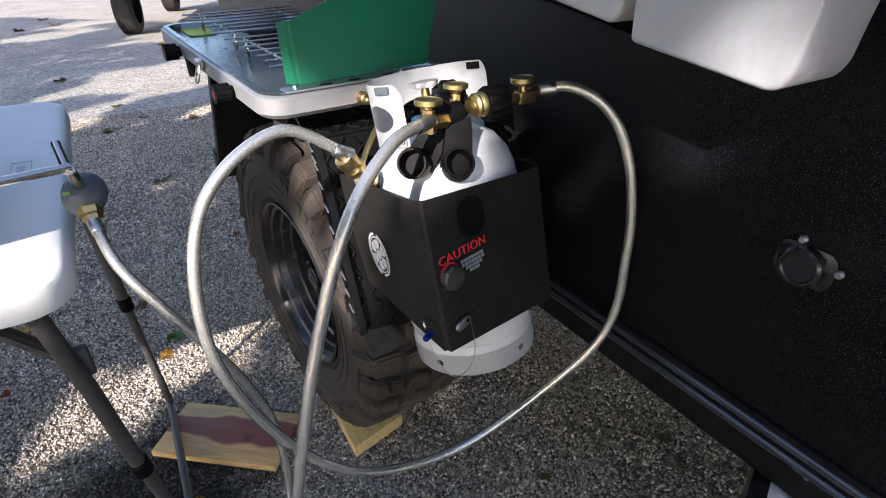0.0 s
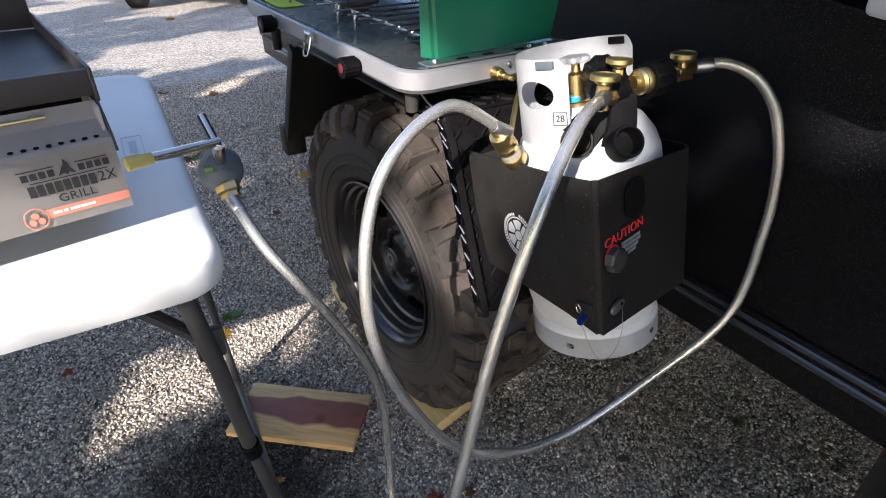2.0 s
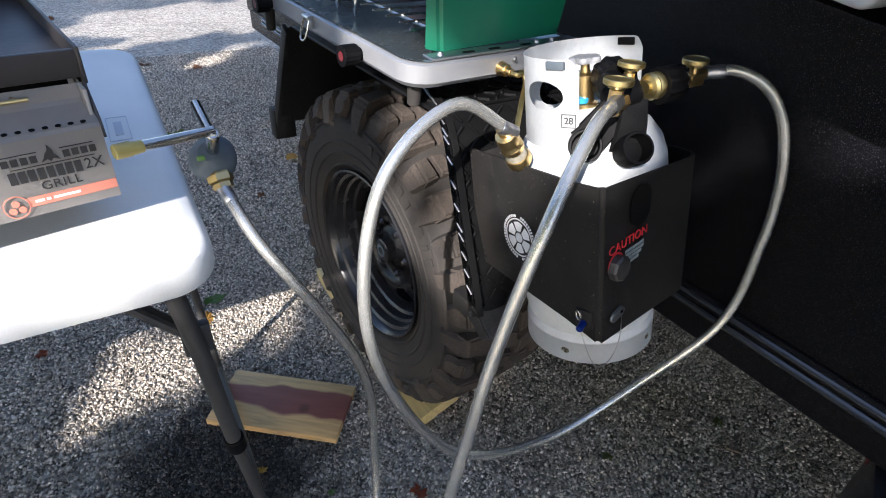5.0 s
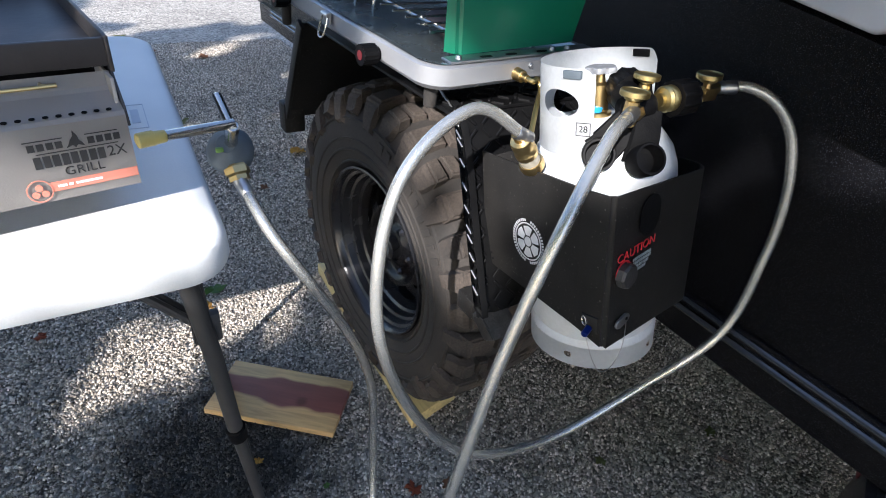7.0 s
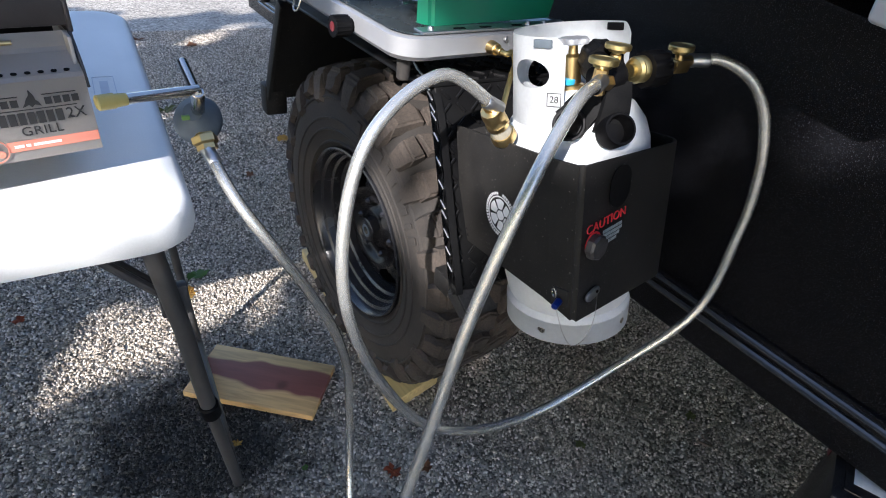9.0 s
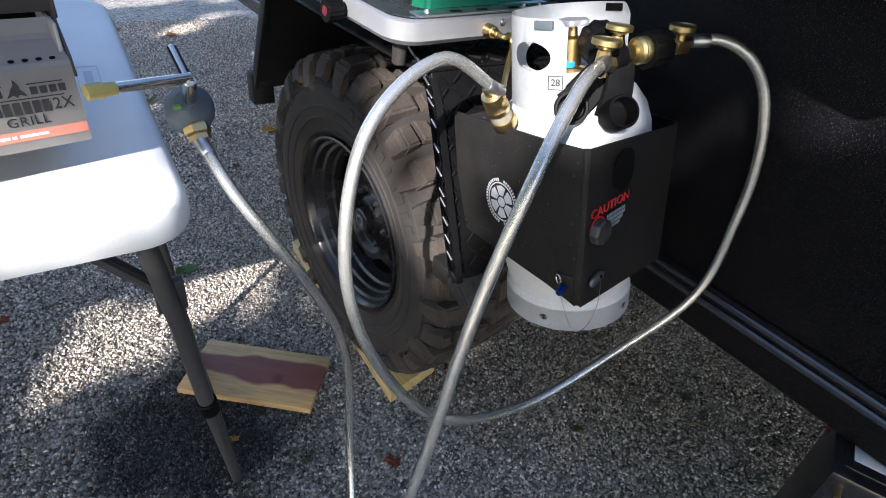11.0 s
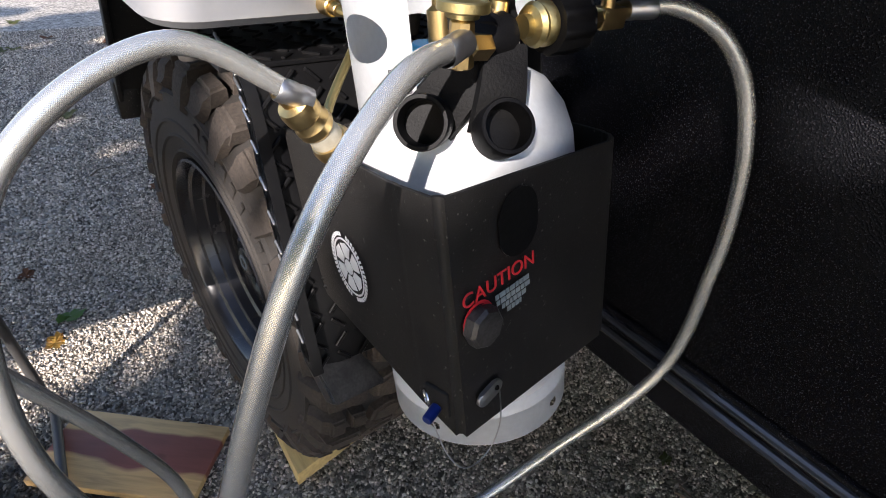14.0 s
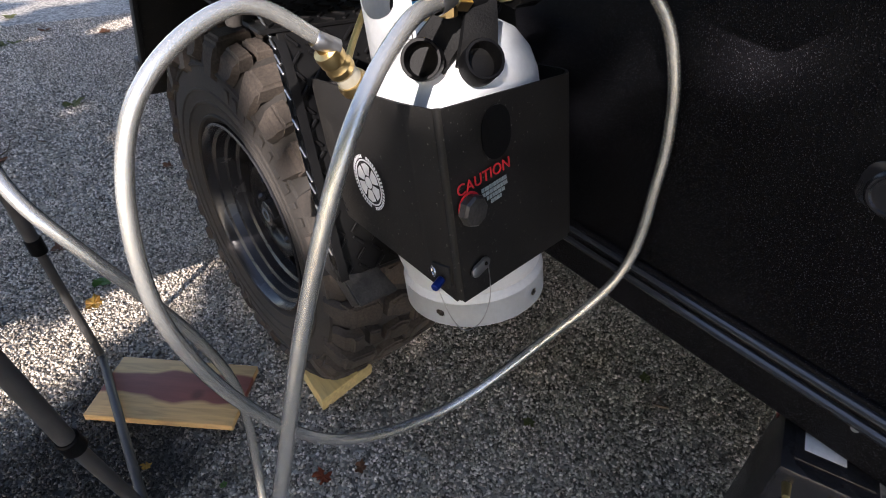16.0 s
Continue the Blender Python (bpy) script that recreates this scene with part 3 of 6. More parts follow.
# ---------------------------------------------------------------- the trailer
WALL_X = 0.93
bm = B()
box(bm, (WALL_X + 0.03, 0.9, 1.25), (0.06, 5.4, 1.30), 0.004)
solid("wall_trailer", bm, LINER, "black textured trailer side wall sprayed with rough bed liner", "wall", kind="structure")
bm = B()
box(bm, (WALL_X + 0.055, 0.9, 0.547), (0.09, 5.4, 0.096), 0.006)
solid("trailer_sill", bm, LINER, "black steel sill under the trailer side wall", "sill", kind="structure")
bm = B()
box(bm, (WALL_X + 1.0, 0.9, 0.55), (1.8, 5.4, 0.05))
solid("trailer_floor", bm, BLACK_STEEL, "dark underside of the trailer floor", "floor", kind="structure")
bm = B()
box(bm, (WALL_X + 0.935, 0.9, 1.93), (1.93, 5.46, 0.05), 0.006)
solid("trailer_roof", bm, LINER, "black roof panel of the trailer", "roof", kind="structure")
for name, c, d in (("wall_trailer_far", (WALL_X + 1.85, 0.9, 1.25), (0.06, 5.4, 1.30)), ("wall_trailer_front", (WALL_X + 0.94, 3.56, 1.25), (1.74, 0.06, 1.30)), ("wall_trailer_rear", (WALL_X + 0.94, -1.76, 1.25), (1.74, 0.06, 1.30))):
    bm = B()
    box(bm, c, d, 0.004)
    solid(name, bm, LINER, "black textured outer wall of the trailer", "wall", kind="structure")
trim = thing("trim_rail", "glossy black edge trim with two ridges along the trailer wall foot", "trim", kind="structure")
for z, r in ((0.602, 0.0065), (0.581, 0.0075)):
    bm = B()
    sweep(bm, [(WALL_X - 0.012, -1.7 + 0.25 * i, z) for i in range(21)], r, 10)
    part("ridge", bm, TRIM_BLACK, trim)
bm = B()
box(bm, (WALL_X - 0.004, 0.9, 0.591), (0.012, 5.2, 0.046), 0.002)
part("backing", bm, LINER, trim)
for y in (0.205, -0.6, 1.9):
    bm = B()
    rod(bm, (WALL_X + 0.010, y, 0.557), (WALL_X + 0.004, y, 0.557), 0.006, 0.005, 12)
    part("screw", bm, ZINC, trim, "small bright screw head")


def socket(m):
    """A round capped power inlet; its axis is z of m."""
    t = thing("power_inlet", "round black capped power inlet screwed to the black wall", "socket", m)
    bm = B()
    prism(bm, rounded_rect(0.085, 0.062, 0.02), 0, 0.006, 0.0015)
    part("flange", bm, BLACK_GLOSS, t)
    bm = B()
    lathe(bm, [(0, 0.006), (0.031, 0.006), (0.031, 0.020), (0.027, 0.024), (0.024, 0.024), (0.022, 0.021), (0, 0.021)], 36)
    part("cap", bm, BLACK_GLOSS, t)
    bm = B()
    box(bm, (0.004, -0.034, 0.014), (0.022, 0.016, 0.012), 0.003)
    part("latch", bm, HARD_RUBBER, t)
    for x, y in ((-0.012, 0.036), (0.046, 0.006)):
        bm = B()
        rod(bm, (x, y, 0.002), (x, y, 0.009), 0.0065, 0.005, 12)
        part("screw", bm, ZINC, t, "bright steel screw head")
    return t


socket(Matrix.Translation((WALL_X, 0.295, 0.856)) @ Matrix(((0, 0, -1, 0), (-1, 0, 0, 0), (0, 1, 0, 0), (0, 0, 0, 1))) @ Matrix.Scale(0.84, 4))

# fender round the wheel: top, slanted rear and front panels, rolled edges
FX0, FX1 = 0.522, WALL_X
fender = thing("fender", "black steel trailer fender of diamond tread plate round the wheel", "fender")


def slab(p0, p1, x0, x1, thick):
    """A plate between two points of the y-z plane, from x0 to x1."""
    b = B()
    a, c = Vector((0, *p0)), Vector((0, *p1))
    d = (c - a).normalized()
    n = Vector((0, -d.z, d.y)) * thick
    vs = [b.verts.new((x, q.y, q.z)) for x in (x0, x1) for q in (a, c, c + n, a + n)]
    for f in ((0, 1, 2, 3), (7, 6, 5, 4), (0, 4, 5, 1), (1, 5, 6, 2), (2, 6, 7, 3), (3, 7, 4, 0)):
        b.faces.new([vs[i] for i in f])
    bmesh.ops.bevel(b, geom=b.edges[:], offset=0.0012, segments=1, affect="EDGES")
    return b


REAR_TOP, REAR_BOT = (0.885, 0.925), (0.768, 0.600)
FRONT_TOP, FRONT_BOT = (1.520, 0.925), (1.690, 0.640)
part("top_plate", slab(REAR_TOP, FRONT_TOP, 0.50, FX1, 0.006), FENDER_BLACK, fender)
part("rear_plate", slab(REAR_TOP, REAR_BOT, FX0, FX1, 0.006), FENDER_BLACK, fender)
part("front_plate", slab(FRONT_TOP, FRONT_BOT, 0.480, FX1, 0.006), BLACK_STEEL, fender)
bm = B()
box(bm, (0.505, 1.700, 0.640), (0.060, 0.050, 0.085), 0.006)
part("front_foot", bm, BLACK_STEEL, fender, "square black steel end block")
bm = B()
box(bm, (0.485, 1.605, 0.785), (0.010, 0.030, 0.33), 0.002, None)
bmesh.ops.rotate(bm, cent=(0.485, 1.605, 0.785), matrix=Matrix.Rotation(radians(31), 3, "X"), verts=bm.verts[:])
part("front_edge", bm, BLACK_STEEL, fender)
# rolled tread-plate edge that runs down beside the tyre
bm = B()
edge_line = smooth_line([(FX0, 0.955, 0.945), (FX0, 0.905, 0.925), (FX0, 0.872, 0.88), (FX0, 0.832, 0.78), (FX0, 0.796, 0.69), (FX0, 0.764, 0.61)], 6)
for i, q in enumerate(edge_line[:-1]):
    n = edge_line[i + 1]
    vs = [bm.verts.new(w) for w in (q + Vector((-0.004, -0.012, 0.002)), q + Vector((-0.004, 0.014, 0.006)), n + Vector((-0.004, 0.014, 0.006)), n + Vector((-0.004, -0.012, 0.002)))]
    us = [bm.verts.new(v.co + Vector((0.013, 0, 0))) for v in vs]
    bm.faces.new(vs)
    bm.faces.new(us[::-1])
    for k in range(4):
        bm.faces.new((vs[k], us[k], us[(k + 1) % 4], vs[(k + 1) % 4]))
bmesh.ops.remove_doubles(bm, verts=bm.verts[:], dist=0.0006)
part("rolled_edge", bm, FENDER_BLACK, fender)
# diamond bars of the tread plate
bm = B()
rng = random.Random(5)
for i in range(16):
    k = (i + 0.5) / 16
    y, z = REAR_TOP[0] + (REAR_BOT[0] - REAR_TOP[0]) * k, REAR_TOP[1] + (REAR_BOT[1] - REAR_TOP[1]) * k
    for j in range(14):
        x = FX0 + 0.016 + 0.027 * j
        a = 45 if (i + j) % 2 else -45
        m = Matrix.Translation((x, y - 0.004, z + 0.001)) @ Matrix.Rotation(radians(-15), 4, "X") @ Matrix.Rotation(radians(a), 4, "Y")
        box(bm, (0, 0, 0), (0.0045, 0.0035, 0.021), 0.001, m, 1)
for i in range(7):
    for j in range(15):
        a = 45 if (i + j) % 2 else -45
        box(bm, (0, 0, 0), (0.0045, 0.021, 0.0035), 0.001, Matrix.Translation((0.52 + 0.027 * j, REAR_TOP[0] + 0.012 + 0.022 * i, 0.932)) @ Matrix.Rotation(radians(a), 4, "Z"), 1)
part("tread_pattern", bm, FENDER_BLACK, fender, "raised diamond tread bars")
for i in range(15):
    bm = B()
    q = edge_line[2 + int(i * (len(edge_line) - 4) / 15)]
    box(bm, (0, 0, 0), (0.003, 0.019, 0.004), 0.001, Matrix.Translation(q + Vector((-0.005, 0.001, 0.004))) @ Matrix.Rotation(radians(28), 4, "X"), 1)
    part("tread_mark", bm, ZINC, fender, "worn bright tread mark")
# stepped bracket foot under the rear panel
bm = B()
quad = [(0.527, 0.770, 0.606), (0.533, 0.730, 0.574), (0.610, 0.742, 0.562), (0.575, 0.790, 0.625)]
top = [bm.verts.new(q) for q in quad]
low = [bm.verts.new((x, y + 0.025, z - 0.022)) for x, y, z in quad]
bm.faces.new(top)
bm.faces.new(low[::-1])
for k in range(4):
    bm.faces.new((top[k], low[k], low[(k + 1) % 4], top[(k + 1) % 4]))
bmesh.ops.bevel(bm, geom=bm.edges[:], offset=0.003, segments=2, affect="EDGES")
part("rear_foot", bm, SCUFFED, fender, "scuffed black steel foot bracket")
bm = B()
box(bm, (0.73, 0.835, 0.575), (0.38, 0.05, 0.04), 0.004)
part("cross_bar", bm, BLACK_STEEL, fender)


# ---------------------------------------------------------------- wheel
def wheel(m):
    """A mud-terrain wheel; the axle is z of m, and +z is the outer side."""
    R, W = 0.406, 0.290
    w2 = W / 2
    t = thing("wheel", "large off-road wheel with dusty mud-terrain tyre and black steel rim", "wheel", m)
    prof = [(0.210, w2 - 0.026), (0.222, w2 - 0.010), (0.240, w2 - 0.002), (0.272, w2 + 0.006), (0.306, w2 + 0.007), (0.338, w2 + 0.001), (0.362, w2 - 0.012), (0.378, w2 - 0.032), (0.387, w2 - 0.06), (0.390, 0)]
    prof = prof + [(r, -z) for r, z in prof[-2::-1]]
    bm = B()
    lathe(bm, prof, 120)
    tyre = part("tyre", bm, RUBBER, t, "dusty black rubber tyre carcass")
    # moulded ribs on the sidewall
    for r, z, h in ((0.232, -0.004, 0.004), (0.262, 0.004, 0.003), (0.288, 0.0065, 0.003), (0.334, 0.002, 0.004)):
        bm = B()
        lathe(bm, [(r - 0.004, w2 + z - 0.001), (r - 0.0015, w2 + z + h), (r + 0.0015, w2 + z + h), (r + 0.004, w2 + z - 0.001)], 120)
        part("sidewall_ring", bm, RUBBER, tyre)
    # raised maker's lettering as plain blocks
    for k in range(18):
        a = radians(112 + 6.0 * k if k < 8 else 246 + 5.6 * k)
        bm = B()
        box(bm, (0.311, 0, w2 + 0.0065), (0.026, 0.016 if k % 3 else 0.011, 0.004), 0.001, Matrix.Rotation(a, 4, "Z"), 1)
        part("sidewall_block", bm, RUBBER, tyre)
    bm = B()
    n = 32
    rg = random.Random(2)

    def crown(z):
        return R - 0.012 * (abs(z) / w2) ** 3

    def lug(poly, a, h=0.022):
        """A stepped tread block; poly in (along, across) metres on the tread."""
        q = len(poly)
        cs, cz = sum(u for u, v in poly) / q, sum(v for u, v in poly) / q
        rings = []
        for r_off, k in ((-h - 0.004, 1.06), (-0.0045, 0.95), (-0.0035, 0.80), (0.0, 0.74)):
            ring = []
            for u, v in poly:
                u2, v2 = cs + (u - cs) * k, cz + (v - cz) * k
                rr, ang = crown(v2) + r_off, a + 1.22 * u2 / R
                ring.append(bm.verts.new((rr * math.cos(ang), rr * math.sin(ang), v2)))
            rings.append(ring)
        for lo, hi in zip(rings[:-1], rings[1:]):
            for i in range(q):
                bm.faces.new((lo[i], lo[(i + 1) % q], hi[(i + 1) % q], hi[i]))
        bm.faces.new(rings[-1])

    for k in range(n):
        a0 = 2 * math.pi * k / n + rg.uniform(-0.008, 0.008)
        for sg in (1, -1):
            off = 0.0 if sg > 0 else math.pi / n
            deep = k % 2
            # centre block, slanted, and the wide shoulder block
            lug([(-0.030, sg * 0.003), (0.014, sg * 0.003), (0.026, sg * 0.030), (0.022, sg * 0.062), (-0.008, sg * 0.066), (-0.022, sg * 0.034)], a0 + off, 0.021)
            if deep:
                lug([(-0.024, sg * 0.076), (0.006, sg * 0.072), (0.022, sg * 0.080), (0.024, sg * (w2 - 0.004)), (-0.022, sg * (w2 - 0.004))], a0 + off + 0.05, 0.022)
            else:
                lug([(-0.022, sg * 0.072), (0.018, sg * 0.078), (0.023, sg * 0.104), (-0.018, sg * 0.100)], a0 + off + 0.05, 0.022)
                lug([(-0.020, sg * 0.110), (0.022, sg * 0.113), (0.020, sg * (w2 - 0.009)), (-0.022, sg * (w2 - 0.009))], a0 + off + 0.05, 0.022)
            # side biter that wraps onto the sidewall
            foot = 0.322 if deep else 0.346
            steps = ((R - 0.018, w2 - 0.008, 0.022), (0.380, w2 + 0.001, 0.021), (0.362, w2 + 0.007, 0.019), (foot + 0.008, w2 + 0.013, 0.015), (foot, w2 + 0.003, 0.012))
            rows = []
            for r, z, hw in steps:
                rows.append([bm.verts.new((rr * math.cos(a0 + off + 0.05 + u / 0.38), rr * math.sin(a0 + off + 0.05 + u / 0.38), sg * zz))
                             for u, rr, zz in ((-hw - 0.004, r - 0.012, z - 0.010), (-hw, r, z), (hw, r, z), (hw + 0.004, r - 0.012, z - 0.010))])
            for lo, hi in zip(rows[:-1], rows[1:]):
                for i in range(3):
                    bm.faces.new((lo[i], lo[i + 1], hi[i + 1], hi[i]))
    part("tread", bm, TREAD, tyre, "deep dusty tread lugs", smooth=20)
    # rim: rolled lip and stepped barrel
    bm = B()
    lathe(bm, [(0.209, w2 - 0.022), (0.218, w2 - 0.008), (0.2175, w2 - 0.002), (0.213, w2), (0.208, w2 - 0.005), (0.204, w2 - 0.020), (0.197, w2 - 0.025), (0.193, w2 - 0.043), (0.186, w2 - 0.047), (0.183, w2 - 0.066), (0.176, w2 - 0.071), (0.172, w2 - 0.115), (0.172, w2 - 0.20), (0.20, -w2 + 0.02), (0.213, -w2 + 0.012)], 96)
    rim = part("rim", bm, BLACK_GLOSS, t, "glossy black steel rim with stepped barrel")
    # wheel disc with eight cut windows round a raised hub
    zc = w2 - 0.088
    shape = [(0.040, 0.024), (0.050, 0.020), (0.062, 0.006), (0.078, 0.004), (0.090, 0.013), (0.098, 0.022), (0.108, 0.025), (0.120, 0.024), (0.132, 0.020), (0.144, 0.014), (0.152, 0.008), (0.160, 0.002), (0.174, -0.006)]
    na = 128
    bm = B()
    g = [[bm.verts.new((r * math.cos(2 * math.pi * i / na), r * math.sin(2 * math.pi * i / na), zc + z)) for i in range(na)] for r, z in shape]
    fs = []
    for k in range(len(shape) - 1):
        for i in range(na):
            d = abs((i + 0.5) % 16 - 8)
            if 6 <= k <= 9 and d < (4.6 if k in (7, 8) else 3.6):
                continue
            fs.append(bm.faces.new((g[k][i], g[k][(i + 1) % na], g[k + 1][(i + 1) % na], g[k + 1][i])))
    bmesh.ops.solidify(bm, geom=fs, thickness=0.005)
    part("disc", bm, BLACK_GLOSS, rim, "black pressed steel disc with eight windows", smooth=60)
    bm = B()
    lathe(bm, [(0.0, zc - 0.040), (0.120, zc - 0.040), (0.150, zc - 0.046), (0.155, zc - 0.10)], 48)
    part("brake_drum", bm, BLACK_STEEL, rim, "dark brake drum behind the disc")
    for k in range(6):
        a = radians(60 * k + 20)
        bm = B()
        lathe(bm, [(0, 0.022), (0.005, 0.022), (0.0100, 0.015), (0.0100, 0), (0, 0)], 6, Matrix.Translation((0.070 * math.cos(a), 0.070 * math.sin(a), zc + 0.004)))
        part("lug_nut", bm, BLACK_GLOSS, rim, "black hexagonal wheel nut", smooth=20)
    bm = B()
    lathe(bm, [(0, zc + 0.044), (0.024, zc + 0.044), (0.030, zc + 0.040), (0.034, zc + 0.020), (0.040, zc + 0.018)], 32)
    cap = part("hub_cap", bm, BLACK_GLOSS, rim, "black metal hub cap")
    bm = B()
    lathe(bm, [(0.010, zc + 0.0441), (0.011, zc + 0.0455), (0.016, zc + 0.0455), (0.017, zc + 0.0441)], 28)
    part("cap_ring", bm, REG_GREY, cap, "worn grey ring")
    bm = B()
    rod(bm, (0.178, 0.02, w2 - 0.07), (0.168, 0.02, w2 - 0.03), 0.004, 0.003, 8)
    part("valve_stem", bm, RUBBER, rim)
    return t


wheel(Matrix.Translation((0.679, 1.2445, 0.450)) @ Matrix.Rotation(radians(4.6), 4, "Z") @ Matrix.Rotation(radians(-91.5), 4, "Y") @ Matrix.Rotation(radians(7), 4, "Z"))
bm = B()
box(bm, (0.93, 1.2445, 0.452), (0.26, 0.05, 0.05), 0.008)
solid("axle", bm, BLACK_STEEL, "black steel trailer axle stub behind the wheel", "axle")

# boards on the ground
bm = B()
prism(bm, [(0.0, 0.0), (0.160, 0.036), (0.180, 0.785), (0.026, 0.775)], 0, 0.040, 0.003, Matrix.Translation((0.563, 1.016, 0.002)))
solid("levelling_board", bm, PINE, "yellow pine levelling board lying under the tyre on gravel", "board")
bm = B()
box(bm, (0, 0, 0), (0.352, 0.183, 0.020), 0.0025)
solid("cedar_board", bm, CEDAR, "short cedar board with reddish heartwood streak lying on gravel", "board", m=Matrix.Translation((0.291, 1.268, 0.014)) @ Matrix.Rotation(radians(-40.2), 4, "Z"))


# ---------------------------------------------------------------- gas cylinder in its holder
TM = Matrix.Translation((0.700, 0.668, 0.580)) @ Matrix.Rotation(radians(-4.5), 4, "Y") @ Matrix.Rotation(radians(-9.5), 4, "X")


def sheet_ring(bm, r, z0, z1, a0, a1, keep, na=96, nz=20, thick=0.003, top=None, holes=()):
    """A curved sheet from angle a0 to a1 (degrees); keep(angle, k) leaves out its cut-outs, top(angle) shapes its upper rim."""
    g = {}
    for i in range(na + 1):
        a = a0 + (a1 - a0) * i / na
        zt = top(a) if top else z1
        for k in range(nz + 1):
            g[i, k] = bm.verts.new((r * math.cos(radians(a)), r * math.sin(radians(a)), z0 + (zt - z0) * k / nz))
    fs = []
    cut = lambda i, k: any((radians(a0 + (a1 - a0) * (i + 0.5) / na - h[0]) * r / h[2]) ** 2 + ((z0 + (z1 - z0) * (k + 0.5) / nz - h[1]) / h[3]) ** 2 < 1 for h in holes)
    # vertices beside a cut-out slide onto its round edge
    for h in holes:
        for i in range(1, na):
            for k in range(1, nz):
                if len({cut(i - 1, k - 1), cut(i, k - 1), cut(i - 1, k), cut(i, k)}) == 2:
                    s, z = radians(a0 + (a1 - a0) * i / na - h[0]) * r, g[i, k].co.z - h[1]
                    q = math.hypot(s / h[2], z / h[3])
                    if 0.75 < q < 1.25:
                        a = radians(h[0]) + s / q / r
                        g[i, k].co = (r * math.cos(a), r * math.sin(a), h[1] + z / q)
    for i in range(na):
        for k in range(nz):
            if not cut(i, k) and keep(a0 + (a1 - a0) * (i + 0.5) / na, z0 + (z1 - z0) * (k + 0.5) / nz):
                fs.append(bm.faces.new((g[i, k], g[i + 1, k], g[i + 1, k + 1], g[i, k + 1])))
    bmesh.ops.solidify(bm, geom=fs, thickness=thick)
    bmesh.ops.delete(bm, geom=[v for v in bm.verts if not v.link_faces], context="VERTS")


def cylinder_tank(m):
    t = thing("gas_cylinder", "white painted propane cylinder hanging in a black steel holder", "gas cylinder", m)
    bm = B()
    lathe(bm, [(0.082, 0.032), (0.094, 0.044), (0.101, 0.058), (0.107, 0.085), (0.1085, 0.115), (0.1085, 0.296), (0.106, 0.320), (0.098, 0.344), (0.082, 0.366), (0.055, 0.382), (0.022, 0.389), (0, 0.389)], 64)
    part("body", bm, TANK_WHITE, t)
    bm = B()
    sheet_ring(bm, 0.1040, 0.004, 0.042, 0, 360, lambda a, z: not any(((a - h) * 0.0155 * 0.1) ** 2 + (z - 0.024) ** 2 < 0.0055 ** 2 for h in (205, 286, 342, 110, 40)), 320, 26)
    lathe(bm, [(0.1040, 0.042), (0.102, 0.049), (0.0975, 0.054), (0.0945, 0.054), (0.099, 0.047), (0.1010, 0.042)], 64)
    part("foot_ring", bm, TANK_WHITE, t, "white steel foot ring with drain holes")
    r = 0.094

    def top(a):
        # the guard is highest at the back and rounded off at both ends
        h = 0.468
        for e, s in ((215.0, 1), (-3.0, -1)):
            d = abs(a - e)
            if d < 9:
                h -= 0.016 * (1 - d / 9) ** 2
        return h

    def keep(a, z):
        for e in (196, 14):
            if abs(math.radians(a - e) * r) < 0.0125 and abs(z - 0.460) < 0.0045:
                return False
        if a < 10 and z < 0.41:
            return False
        return True
    bm = B()
    sheet_ring(bm, r, 0.345, 0.468, -3, 215, keep, 180, 60, 0.003, top, ((182, 0.421, 0.0330, 0.0185), (80, 0.398, 0.034, 0.024)))
    part("collar", bm, TANK_WHITE, t, "white steel valve guard with hand holes and slots")
    # dark inserts added so that the two see-through slots look dark
    for e in (196, 14):
        bm = B()
        box(bm, (r, 0, 0.4605), (0.0075, 0.026, 0.0105), 0.001, Matrix.Rotation(radians(e), 4, "Z"))
        part("slot_insert", bm, REG_GREY if e > 90 else HARD_RUBBER, t, "dark insert added in a collar slot")
    a = radians(207)
    face = Matrix.Translation((math.cos(a) * (r + 0.0012), math.sin(a) * (r + 0.0012), 0.391)) @ Matrix.Rotation(a + math.pi / 2, 4, "Z") @ Matrix.Rotation(math.pi / 2, 4, "X")
    bm = B()
    for q in ((0, 0.0085, 0.019, 0.0008), (0, -0.0085, 0.019, 0.0008), (0.0095, 0, 0.0008, 0.0178), (-0.0095, 0, 0.0008, 0.0178)):
        box(bm, (q[0], q[1], 0), (q[2], q[3], 0.0006), 0, face)
    part("stamp_frame", bm, DARK_INK, t, "thin printed square")
    part("stamp", text_mesh("28", 0.0125, face), DARK_INK, t, "printed number 28", smooth=0)
    # valve
    bm = B()
    lathe(bm, [(0, 0.384), (0.018, 0.384), (0.018, 0.394), (0.013, 0.396), (0.012, 0.432), (0.007, 0.436), (0.006, 0.448), (0, 0.448)], 20, Matrix.Translation((-0.010, 0.004, 0)))
    valve = part("valve", bm, BRASS, t, "brass cylinder valve")
    bm = B()
    prof = []
    for k in range(40):
        a = 2 * math.pi * k / 40
        rr = 0.0205 + 0.0026 * math.cos(5 * a)
        prof.append((-0.010 + rr * math.cos(a), 0.004 + rr * math.sin(a)))
    prism(bm, prof, 0.449, 0.457, 0.002)
    part("handwheel", bm, SILVER, valve, "worn grey lobed handwheel")
    return t


tank = cylinder_tank(TM)


